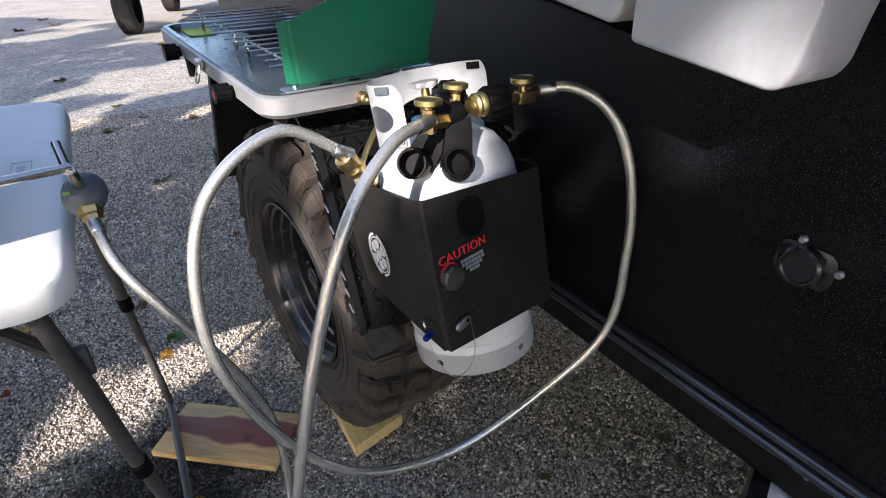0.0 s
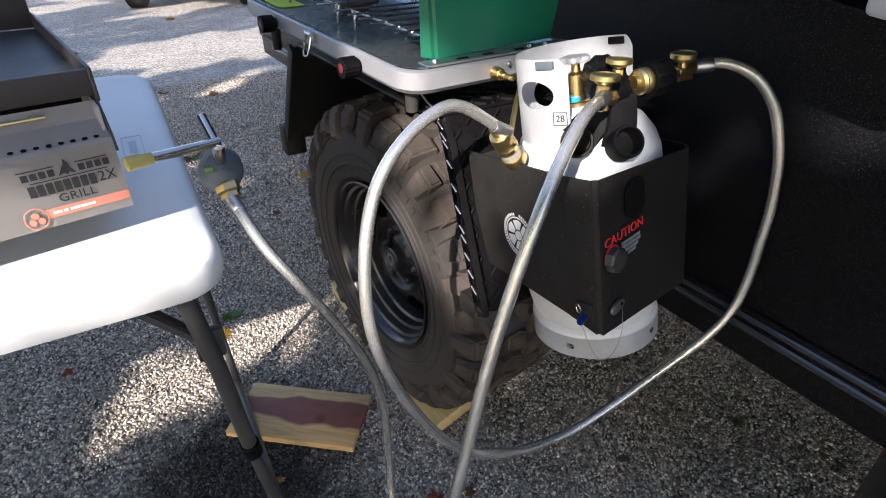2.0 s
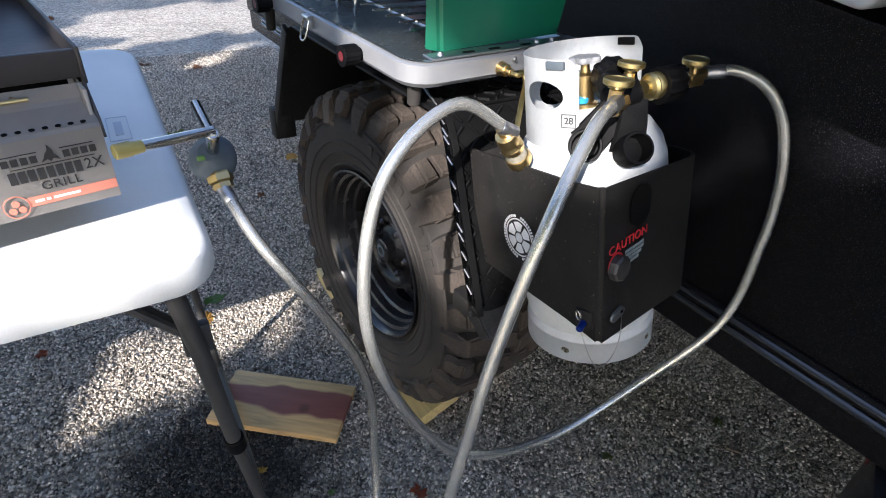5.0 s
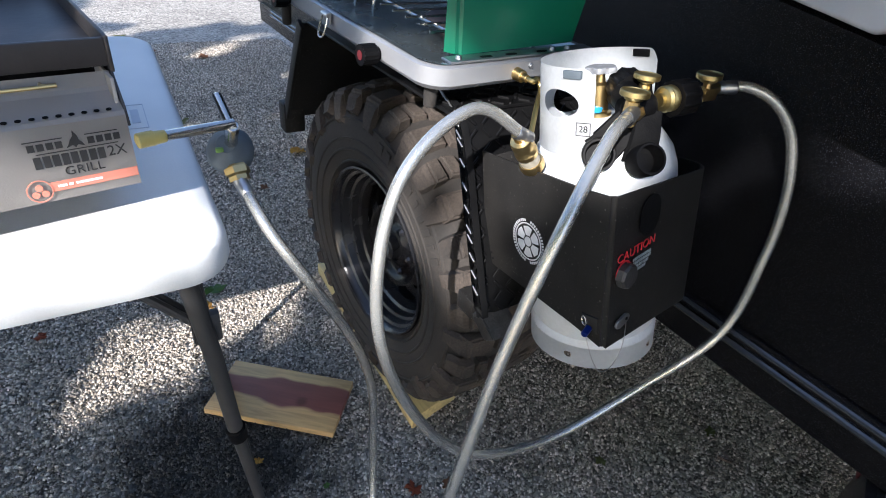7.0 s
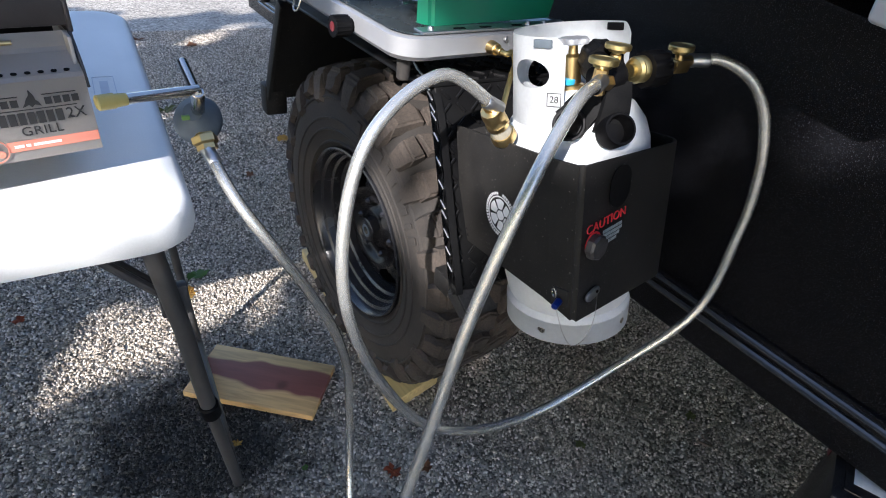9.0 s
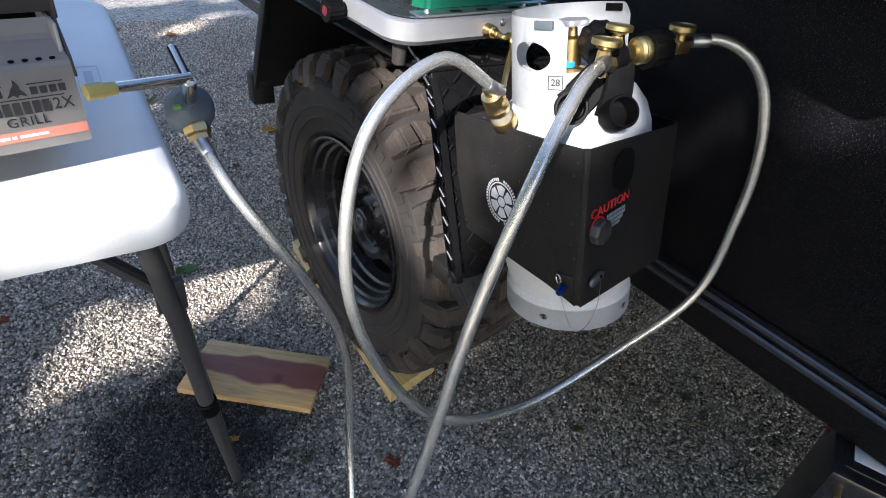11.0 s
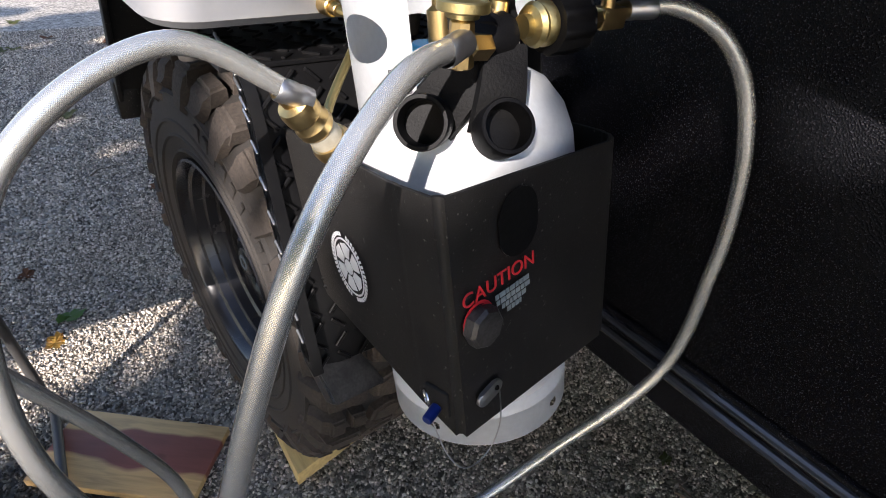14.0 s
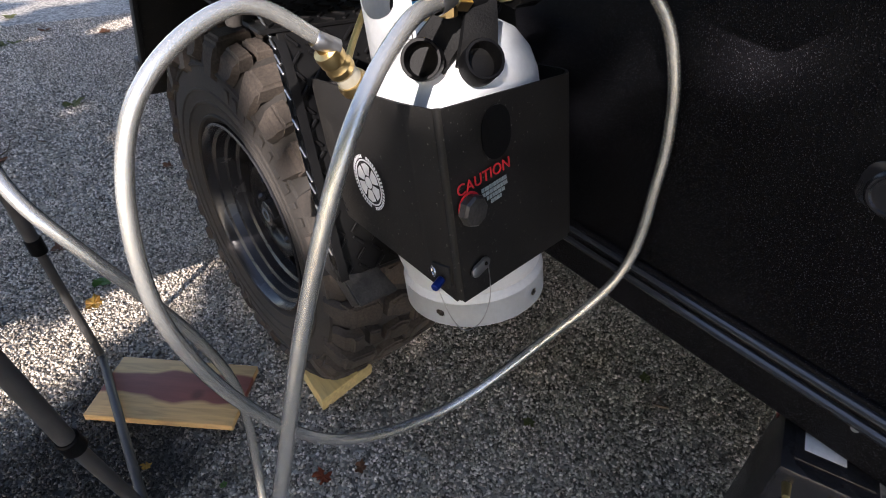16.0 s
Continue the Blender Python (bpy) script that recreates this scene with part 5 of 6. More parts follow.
    # gas inlet and feet
    bm = B()
    rod(bm, (0.163, 0.002, 0.016), (0.163, -0.016, 0.016), 0.0105, 0.0095, 16)
    rod(bm, (0.163, -0.014, 0.016), (0.163, -0.026, 0.016), 0.0065, 0.006, 12)
    inl = part("gas_inlet", bm, BRASS, t, "brass gas inlet fitting")
    bm = B()
    rod(bm, (0.190, 0.001, 0.026), (0.190, -0.004, 0.026), 0.0045, 0.004, 10)
    part("screw", bm, ZINC, inl)
    for x, y, h in ((0.04, 0.05, 0.043), (0.31, 0.05, 0.043), (0.04, 0.62, 0.072), (0.31, 0.62, 0.072)):
        bm = B()
        rod(bm, (x, y, 0.003), (x, y, 0.003 - h), 0.012, 0.010, 14)
        part("foot", bm, RUBBER, t, "black rubber foot")
    return t


camp_stove(SM)
inlet = SM @ Vector((0.163, -0.026, 0.016))
bm = B()
sweep(bm, smooth_line([inlet, inlet + Vector((0.004, -0.010, -0.001)), (0.627, 0.842, 0.984), (0.630, 0.834, 0.970), (0.602, 0.806, 0.955), (0.556, 0.757, 0.930), (0.543, 0.742, 0.912), (0.545, 0.737, 0.898)], 8), 0.0042, 10)
solid("stove_pipe", bm, DULL_BRASS, "thin bent brass gas pipe leading down from the stove inlet", "pipe")


# ---------------------------------------------------------------- folding table with grill
FM = Matrix.Translation((0.148, 0.785, 0.832)) @ Matrix.Rotation(radians(-1.5), 4, "Z") @ Matrix.Rotation(radians(5.0), 4, "X")


def folding_table(m):
    t = thing("folding_table", "white blow-moulded folding table with grey steel legs on gravel", "table", m)
    W, D, H = 1.40, 0.800, 0.046
    r = 0.062
    pts = lambda g, rr: rounded_rect(W - 2 * g, D - 2 * g, rr, 10, -W / 2, D / 2)
    bm = B()
    levels = [(pts(0.012, r - 0.010), -H), (pts(0.002, r - 0.002), -H + 0.004), (pts(0.0, r), -H + 0.012), (pts(0.001, r), -0.012), (pts(0.005, r - 0.004), -0.004), (pts(0.012, r - 0.010), 0.0), (pts(0.030, r - 0.022), 0.0)]
    rings = [[bm.verts.new((x, y, z)) for x, y in p] for p, z in levels]
    k = len(rings[0])
    for a, b in zip(rings[:-1], rings[1:]):
        for i in range(k):
            bm.faces.new((a[i], a[(i + 1) % k], b[(i + 1) % k], b[i]))
    bm.faces.new(rings[0][::-1])
    bm.faces.new(rings[-1])
    part("tabletop", bm, TABLE_WHITE, t, "white textured plastic tabletop")
    # moulded maker's mark as a plain frame
    bm = B()
    for c, s in (((-0.083, 0.395, 0.0004), (0.0012, 0.088, 0.001)), ((-0.053, 0.395, 0.0004), (0.0012, 0.088, 0.001)), ((-0.068, 0.439, 0.0004), (0.030, 0.0012, 0.001)), ((-0.068, 0.351, 0.0004), (0.030, 0.0012, 0.001)), ((-0.068, 0.395, 0.0004), (0.012, 0.050, 0.001))):
        box(bm, c, s)
    part("moulded_mark", bm, MARK_GREY, t, "faint moulded rectangular mark")
    inv = m.inverted()

    def w(x, y, z):
        return inv @ Vector((x, y, z))
    bm = B()
    sweep(bm, [w(0.088, 0.835, 0.795), w(0.108, 0.872, 0.60), w(0.124, 0.909, 0.373)], 0.0132, 16)
    leg = part("leg", bm, TABLE_LEG, t, "round grey steel leg")
    bm = B()
    sweep(bm, [w(0.124, 0.909, 0.373), w(0.142, 0.955, 0.18), w(0.158, 1.000, 0.004)], 0.0115, 14)
    part("lower_tube", bm, TABLE_LEG, leg)
    bm = B()
    rod(bm, w(0.1225, 0.906, 0.390), w(0.1265, 0.914, 0.352), 0.0175, 0.0175, 18)
    part("leg_collar", bm, HARD_RUBBER, leg, "black plastic leg collar")
    bm = B()
    sweep(bm, [w(0.132, 1.400, 0.835), w(0.142, 1.418, 0.62), w(0.1515, 1.434, 0.415)], 0.0135, 16)
    leg = part("leg", bm, TABLE_LEG, t, "round grey steel leg")
    # the thinner lower tube bends at the ground and runs back to the near leg
    bm = B()
    sweep(bm, smooth_line([w(0.1515, 1.434, 0.415), w(0.161, 1.450, 0.22), w(0.169, 1.464, 0.070), w(0.171, 1.457, 0.042), w(0.170, 1.415, 0.0365), w(0.164, 1.20, 0.0365), w(0.158, 1.010, 0.022)], 6), 0.0100, 14)
    part("lower_tube", bm, TABLE_LEG, leg)
    bm = B()
    rod(bm, w(0.1508, 1.4325, 0.434), w(0.1525, 1.4358, 0.394), 0.0165, 0.0165, 18)
    part("leg_collar", bm, HARD_RUBBER, leg, "black plastic leg collar")
    for dy in (0.0, 0.020):
        bm = B()
        sweep(bm, [w(0.108, 0.872 + dy, 0.650), w(0.0, 0.862 + dy, 0.792)], 0.0065, 8)
        part("brace", bm, TABLE_LEG, t, "thin folding leg brace")
    bm = B()
    box(bm, w(0.106, 0.875, 0.655), (0.040, 0.016, 0.055), 0.004)
    part("brace_bracket", bm, TABLE_LEG, t)
    for x in (-1.2,):
        for y in (0.84, 1.40):
            bm = B()
            sweep(bm, [w(x, y, 0.80), w(x, y + 0.05, 0.004)], 0.0135, 12)
            part("leg", bm, TABLE_LEG, t, "round grey steel leg")
    return t


folding_table(FM)


def griddle_grill(m):
    """A steel tabletop griddle: origin at the front right foot, x runs left along the front, y back."""
    t = thing("griddle_grill", "steel tabletop griddle grill with printed front standing on the table", "grill", m)
    L, D = 0.62, 0.40
    # front panel leaning back, folded ledge with vent holes above it
    bm = B()
    prof = [(0.000, 0.0), (0.003, 0.084), (0.006, 0.088), (0.032, 0.103), (0.035, 0.107), (0.038, 0.122)]
    a = [bm.verts.new((0, y, z)) for y, z in prof]
    b = [bm.verts.new((-L, y, z)) for y, z in prof]
    for i in range(len(prof) - 1):
        bm.faces.new((a[i], a[i + 1], b[i + 1], b[i]))
    bmesh.ops.solidify(bm, geom=bm.faces[:], thickness=0.0015)
    part("front_panel", bm, GRILL_SKIN, t, "brushed steel front panel with folded ledge", smooth=20)
    bm = B()
    box(bm, (-0.003, 0.20, 0.064), (0.004, 0.37, 0.115), 0.001)
    part("side_panel", bm, GRILL_SKIN, t)
    bm = B()
    prism(bm, [(0.004, 0.070), (0.010, 0.090), (0.034, 0.122), (0.385, 0.126), (0.385, 0.090), (0.060, 0.086)], 0.0, 0.003, 0.0005, Matrix(((0, 0, 1, 0.0005), (1, 0, 0, 0), (0, 1, 0, 0), (0, 0, 0, 1))))
    part("side_flange", bm, GRIDDLE, t, "dark edge of the griddle's side panel")
    bm = B()
    box(bm, (-L / 2, D - 0.02, 0.075), (L, 0.004, 0.13), 0.001)
    part("back_panel", bm, GRILL_SKIN, t)
    # faces of the sloping front: x along, y up the slope
    u = Vector((0, 0.003, 0.084)).normalized()
    fm = Matrix(((1, 0, 0, 0), (0, u.y, -u.z, 0), (0, u.z, u.y, 0), (0, 0, 0, 1)))

    def on(x, v, lift=0.0012):
        return fm @ Matrix.Diagonal((0.86, 0.92, 1, 1)) @ Matrix.Translation((x, v, lift))
    # orange stripe that starts beside a round mark
    bm = B()
    bars(bm, on(0, 0), [(-0.101, -0.001, 0.0125, 0.0245)])
    part("stripe", bm, ORANGE_INK, t, "orange printed stripe", smooth=0)
    bm = B()
    lathe(bm, [(0.0128, 0), (0.0140, 0), (0.0140, 0.0006), (0.0128, 0.0006)], 32, on(-0.114, 0.0165, 0.0016), closed=True)
    for dx, dy, rr in ((-0.005, -0.004, 0.0042), (0.005, -0.004, 0.0042), (0.0, 0.004, 0.0042)):
        lathe(bm, [(0, 0.0006), (rr, 0.0006), (rr, 0)], 16, on(-0.114 + dx, 0.0165 + dy, 0.0016))
    part("round_mark", bm, ORANGE_INK, t, "round orange printed mark of plain shapes", smooth=0)
    bm = B()
    for x0, x1 in ((-0.094, -0.084), (-0.082, -0.077), (-0.074, -0.044)):
        bars(bm, on(0, 0, 0.0018), [(x0, x1, 0.0170, 0.0202)])
    part("stripe_print", bm, WHITE_INK, t, "pale line of small print", smooth=0)
    part("grill_print", text_mesh("GRILL", 0.0150, on(-0.060, 0.0345) @ Matrix.Diagonal((1.12, 1, 1, 1)), 0.0003, 0.0, 1.05), DARK_INK, t, "bold dark printed word GRILL", smooth=0)
    part("model_print", text_mesh("2X", 0.0185, on(-0.0195, 0.0500) @ Matrix.Diagonal((0.98, 1, 1, 1)), 0.0003, 0.0, 1.05), DARK_INK, t, "bold dark printed 2X", smooth=0)
    # product name as plain blocks, maker's mark as plain shapes
    for k in range(8):
        bm = B()
        x = -0.1105 + 0.0099 * k
        bars(bm, on(0, 0), [(x, x + 0.0078, 0.0430, 0.0570)])
        part("name_block", bm, DARK_INK, t, "dark printed block", smooth=0)
    bm = B()
    bars(bm, on(0, 0), [(-0.116, -0.075, 0.0752, 0.0762), (-0.051, -0.014, 0.0752, 0.0762), (-0.106, -0.016, 0.0596, 0.0606)])
    for k in range(4):
        for x0 in (-0.113, -0.049):
            bars(bm, on(0, 0), [(x0 + 0.0097 * k, x0 + 0.0097 * k + 0.0074, 0.0640, 0.0722)])
    prism(bm, [(-0.073, 0.063), (-0.066, 0.0655), (-0.063, 0.0625), (-0.060, 0.0655), (-0.053, 0.063), (-0.055, 0.067), (-0.058, 0.0705), (-0.059, 0.076), (-0.063, 0.083), (-0.064, 0.076), (-0.0675, 0.072), (-0.070, 0.067)], 0, 0.0008, 0, on(0, 0))
    part("maker_mark", bm, DARK_INK, t, "dark printed flame shape between bars", smooth=0)
    # vent holes in the ledge
    v = Vector((0, 0.033, 0.017)).normalized()
    lm = Matrix.Translation((0, 0.006, 0.088)) @ Matrix(((1, 0, 0, 0), (0, v.y, -v.z, 0), (0, v.z, v.y, 0), (0, 0, 0, 1)))
    for k in range(24):
        bm = B()
        lathe(bm, [(0, 0.0013), (0.0019, 0.0013), (0.0019, 0)], 12, lm @ Matrix.Translation((-0.014 - 0.0117 * k, 0.003, 0.001)) @ Matrix.Diagonal((1.5, 0.85, 1, 1)))
        part("vent_hole", bm, HARD_RUBBER, t, "", smooth=0)
    bm = B()
    sweep(bm, smooth_line([(-0.066, 0.034, 0.116), (-0.068, 0.026, 0.117), (-0.078, 0.022, 0.117), (-0.40, 0.022, 0.117), (-0.44, 0.026, 0.117), (-0.446, 0.034, 0.116)], 4), 0.0021, 10)
    part("handle", bm, BRASS, t, "thin brass-toned bar handle")
    # griddle plate with raised rims
    z0 = 0.136
    bm = B()
    box(bm, (-L / 2, 0.215, z0), (L + 0.006, 0.35, 0.006), 0.002)
    gp = part("griddle_plate", bm, GRIDDLE, t, "dark seasoned griddle plate")
    for c, q in (((-L / 2, 0.040, z0 + 0.006), (L + 0.006, 0.007, 0.030)), ((0.0035, 0.212, z0 + 0.004), (0.005, 0.356, 0.040)), ((-L / 2, 0.392, z0 + 0.025), (L + 0.006, 0.006, 0.060))):
        bm = B()
        box(bm, c, q, 0.002)
        part("rim", bm, GRIDDLE, gp)
    # black bar standing in for the shade in the gap below the plate
    bm = B()
    box(bm, (-L / 2, 0.060, z0 - 0.012), (L - 0.02, 0.012, 0.022), 0.001)
    part("gap_shade", bm, HARD_RUBBER, t)
    for x in (-0.04, -L + 0.04):
        for y in (0.13, D - 0.05):
            bm = B()
            rod(bm, (x, y, 0.012), (x, y, -0.048), 0.012, 0.013, 14)
            part("foot", bm, RUBBER, t, "black rubber foot")
    return t


griddle_grill(Matrix.Translation((0.0685, 0.880, 0.893)) @ Matrix.Rotation(radians(9.0), 4, "Z") @ Matrix.Rotation(radians(3.0), 4, "X"))


def regulator():
    """The grill's gas pipe with its disc regulator and handle screw."""
    c = Vector((0.187, 0.950, 0.886))
    t = thing("gas_regulator", "grey disc gas regulator with brass nut on the grill pipe", "regulator", Matrix.Translation(c))

    def w(x, y, z):
        return Vector((x, y, z)) - c
    bm = B()
    lathe(bm, [(0, -0.024), (0.016, -0.022), (0.027, -0.014), (0.034, -0.004), (0.035, 0.004), (0.030, 0.012), (0.018, 0.020), (0.014, 0.024), (0, 0.025)], 40, axis_to((0, 0, 0), (-0.30, -0.62, 0.72)) @ Matrix.Diagonal((0.9, 0.97, 1.13, 1)))
    body = part("body", bm, REG_GREY, t, "grey cast disc body")
    bm = B()
    box(bm, (-0.019, -0.026, 0.016), (0.010, 0.006, 0.006), 0.001)
    part("green_mark", bm, LEAF_GREEN, body, "small green paint mark")
    bm = B()
    lathe(bm, [(0, 0), (0.0135, 0), (0.0150, 0.003), (0.0150, 0.012), (0.0120, 0.015), (0.0125, 0.022), (0, 0.022)], 6, axis_to(w(0.187, 0.930, 0.874), w(0.189, 0.912, 0.850)) @ Matrix.Diagonal((1.15, 1.15, 1, 1)))
    part("nut", bm, BRASS, t, "hexagonal brass nut", smooth=20)
    bm = B()
    rod(bm, w(0.100, 0.872, 0.950), w(0.186, 0.898, 0.946), 0.0062, 0.0062, 14)
    rod(bm, w(0.183, 0.895, 0.944), w(0.186, 0.935, 0.905), 0.0085, 0.0085, 12)
    rod(bm, w(0.182, 0.893, 0.940), w(0.176, 0.935, 0.972), 0.0066, 0.0062, 12)
    part("pipe", bm, CHROME, t, "bright steel tee pipe")
    bm = B()
    rod(bm, w(0.073, 0.866, 0.950), w(0.092, 0.871, 0.950), 0.0088, 0.0088, 12)
    rod(bm, w(0.088, 0.869, 0.950), w(0.104, 0.873, 0.950), 0.0080, 0.0070, 12)
    part("fitting", bm, YELLOW_PVC, t, "yellowish brass and tape fitting")
    return t


regulator()


# ---------------------------------------------------------------- water containers on a shelf at the wall
shelf = thing("wall_shelf", "narrow black steel shelf bracketed to the trailer wall", "shelf", Matrix.Translation((0.8375, 0.58, 1.1385)) @ Matrix.Rotation(radians(9.6), 4, "X"))
bm = B()
box(bm, (0, 0, -0.002), (0.185, 0.45, 0.004), 0.001)
part("board", bm, LINER, shelf)
for y in (-0.10, 0.14):
    bm = B()
    prism(bm, [(0.05, 0.0), (0.092, 0.0), (0.092, -0.030)], -0.002, 0.002, 0, Matrix.Translation((0, y, -0.006)) @ Matrix.Rotation(radians(90), 4, "X"))
    part("bracket", bm, BLACK_STEEL, shelf)


def water_jug(outline, x0, x1, label):
    """A blow-moulded container: its outline along the wall (y, z), from x0 to x1."""
    y0, z0 = outline[0]
    t = thing("water_jug", label, "jug", Matrix.Translation(((x0 + x1) / 2, y0, z0)), group="water containers on the shelf")
    bm = B()
    m = Matrix(((0, 0, 1, 0), (1, 0, 0, 0), (0, 1, 0, 0), (0, 0, 0, 1)))
    prism(bm, [(y - y0, z - z0) for y, z in outline], -(x1 - x0) / 2, (x1 - x0) / 2, 0.006, m, 4)
    bmesh.ops.triangulate(bm, faces=[f for f in bm.faces if len(f.verts) > 4])
    part("body", bm, HDPE, t, smooth=50)
    top = max(z for y, z in outline) - z0
    mid = sum(y for y, z in outline) / len(outline) - y0
    bm = B()
    lathe(bm, [(0, 0), (0.024, 0), (0.024, 0.022), (0.020, 0.024), (0, 0.024)], 24, Matrix.Translation((0, mid, top)))
    part("cap", bm, HDPE, t)
    return t


water_jug([(0.437, 1.115), (0.288, 1.094), (0.276, 1.098), (0.268, 1.112), (0.262, 1.17), (0.255, 1.36), (0.275, 1.39), (0.41, 1.39), (0.445, 1.36)], 0.72, 0.81, "milky white plastic water container with a cut-off corner on the shelf")
water_jug([(0.80, 1.186), (0.470, 1.128), (0.458, 1.136), (0.452, 1.18), (0.450, 1.37), (0.47, 1.39), (0.78, 1.39), (0.81, 1.37)], 0.725, 0.85, "long milky white plastic water container on the shelf")
bm = B()
lathe(bm, [(0, 0), (0.040, 0), (0.045, 0.004), (0.045, 0.16), (0.036, 0.19), (0.016, 0.20), (0.016, 0.22), (0, 0.22)], 28, Matrix.Translation((0.845, 0.165, 1.098)))
solid("red_can", bm, RED, "red plastic can standing on the shelf beside water containers", "can")

# compressor with hose under the trailer edge
cm = Matrix.Translation((0.948, 0.210, 0.238)) @ Matrix.Rotation(radians(22), 4, "Z") @ Matrix.Scale(0.7875, 4)
jack = thing("tool_case", "black and red tool unit with white label on the gravel", "tool case", cm)
bm = B()
box(bm, (0.012, 0, 0.010), (0.176, 0.15, 0.62), 0.012)
part("body", bm, BLACK_GLOSS, jack)
bm = B()
box(bm, (-0.02, -0.083, 0.16), (0.17, 0.03, 0.18), 0.008)
part("trim", bm, RED_DARK, jack, "dark red plastic side trim")
bm = B()
box(bm, (0.085, 0.0, 0.300), (0.036, 0.156, 0.044), 0.006)
part("corner_trim", bm, RED_DARK, jack, "dark red plastic corner trim")
bm = B()
box(bm, (0.000, 0.010, 0.3265), (0.050, 0.062, 0.002), 0.0005)
part("label", bm, PAPER, jack, "plain white paper label")
bm = B()
box(bm, (0.006, -0.004, 0.3225), (0.110, 0.118, 0.005), 0.002)
part("top_plate", bm, BLACK_GLOSS, jack, "glossy black plastic top plate round the label")
bm = B()
box(bm, (-0.10, 0.01, 0.12), (0.06, 0.08, 0.22), 0.010)
part("foot_block", bm, BLACK_GLOSS, jack)
for y in (-0.02, 0.05):
    bm = B()
    rod(bm, (-0.072, y, 0.285), (-0.105, y, 0.287), 0.008, 0.006, 10)
    part("terminal", bm, DULL_BRASS, jack, "small dull brass terminal")
bm = B()
sweep(bm, smooth_line([(-0.10, 0.03, 0.22), (-0.15, 0.02, 0.16), (-0.19, -0.01, 0.0), (-0.22, -0.04, -0.292), (-0.26, -0.12, -0.295)], 6), 0.006, 8)
part("cable", bm, RUBBER, jack)

# ---------------------------------------------------------------- parked car far behind
def parked_car(m):
    t = thing("parked_car", "silver parked car with dark tyres far behind the stove", "car", m)
    bm = B()
    secs = []
    for y, wd, z0, z1 in ((0.0, 1.62, 0.62, 0.88), (0.10, 1.74, 0.56, 1.02), (0.35, 1.80, 0.50, 1.12), (1.2, 1.82, 0.45, 1.20), (1.6, 1.70, 0.45, 1.62), (3.2, 1.68, 0.45, 1.66), (4.2, 1.76, 0.48, 1.30), (4.5, 1.60, 0.58, 1.05)):
        secs.append([bm.verts.new((sx * wd / 2 * kx, y, z)) for sx, kx, z in ((-1, 0.93, z0), (-1, 1.0, z0 + 0.12), (-1, 1.0, min(z1, 0.95)), (-1, 0.86, z1), (1, 0.86, z1), (1, 1.0, min(z1, 0.95)), (1, 1.0, z0 + 0.12), (1, 0.93, z0))])
    for a, b in zip(secs[:-1], secs[1:]):
        for i in range(8):
            bm.faces.new((a[i], a[(i + 1) % 8], b[(i + 1) % 8], b[i]))
    bm.faces.new(secs[0])
    bm.faces.new(secs[-1][::-1])
    part("body", bm, CAR_PAINT, t, "silver painted body")
    bm = B()
    box(bm, (0, -0.04, 0.60), (1.60, 0.14, 0.16), 0.05)
    part("bumper", bm, CAR_PAINT, t)
    bm = B()
    box(bm, (0, 0.06, 0.78), (0.9, 0.05, 0.12), 0.02)
    part("grille", bm, HARD_RUBBER, t)
    for sx in (-1, 1):
        bm = B()
        box(bm, (sx * 0.66, 0.05, 0.84), (0.30, 0.08, 0.12), 0.03)
        part("headlight", bm, TABLE_WHITE, t, "clear headlight")
        for y in (0.30, 3.55):
            bm = B()
            ax = axis_to((sx * 0.66, y, 0.36), (sx * 0.92, y, 0.36))
            lathe(bm, [(0.22, 0), (0.32, 0.005), (0.355, 0.03), (0.36, 0.10), (0.36, 0.18), (0.355, 0.24), (0.32, 0.262), (0.22, 0.262)], 40, ax)
            wl = part("wheel", bm, RUBBER, t, "dark worn car tyre")
            bm = B()
            lathe(bm, [(0.23, 0.25), (0.20, 0.22), (0.08, 0.235), (0, 0.24)], 32, ax)
            part("rim", bm, ZINC, wl, "grey alloy rim")
            for z in (0.06, 0.11, 0.155, 0.20):
                bm = B()
                lathe(bm, [(0.358, z), (0.3625, z + 0.003), (0.3625, z + 0.030), (0.358, z + 0.033)], 40, ax)
                part("tread_rib", bm, RUBBER, wl)
    bm = B()
    box(bm, (0, 1.62, 1.38), (1.36, 0.30, 0.34), 0.08)
    part("windscreen", bm, BLACK_GLOSS, t, "dark glass windscreen")
    return t


parked_car(Matrix.Translation((1.52, 9.70, 0.0)) @ Matrix.Rotation(radians(-18), 4, "Z"))


# ---------------------------------------------------------------- fallen leaves and twigs
def maple_leaf(r, seed):
    rg = random.Random(seed)
    bm = B()
    c = bm.verts.new((0, 0, 0.004))
    ring = []
    n = 20
    for k in range(n):
        a = 2 * math.pi * k / n
        lobe = 0.62 + 0.38 * abs(math.cos(2.5 * a + 0.4)) - (0.18 if k % 2 else 0)
        rr = r * lobe * rg.uniform(0.85, 1.1)
        ring.append(bm.verts.new((rr * math.cos(a), rr * math.sin(a) * 0.8, 0.003 + rg.uniform(0, 0.25) * r + 0.12 * r * math.cos(2 * a))))
    for k in range(n):
        bm.faces.new((c, ring[k], ring[(k + 1) % n]))
    bmesh.ops.solidify(bm, geom=bm.faces[:], thickness=0.0006)
    return bm


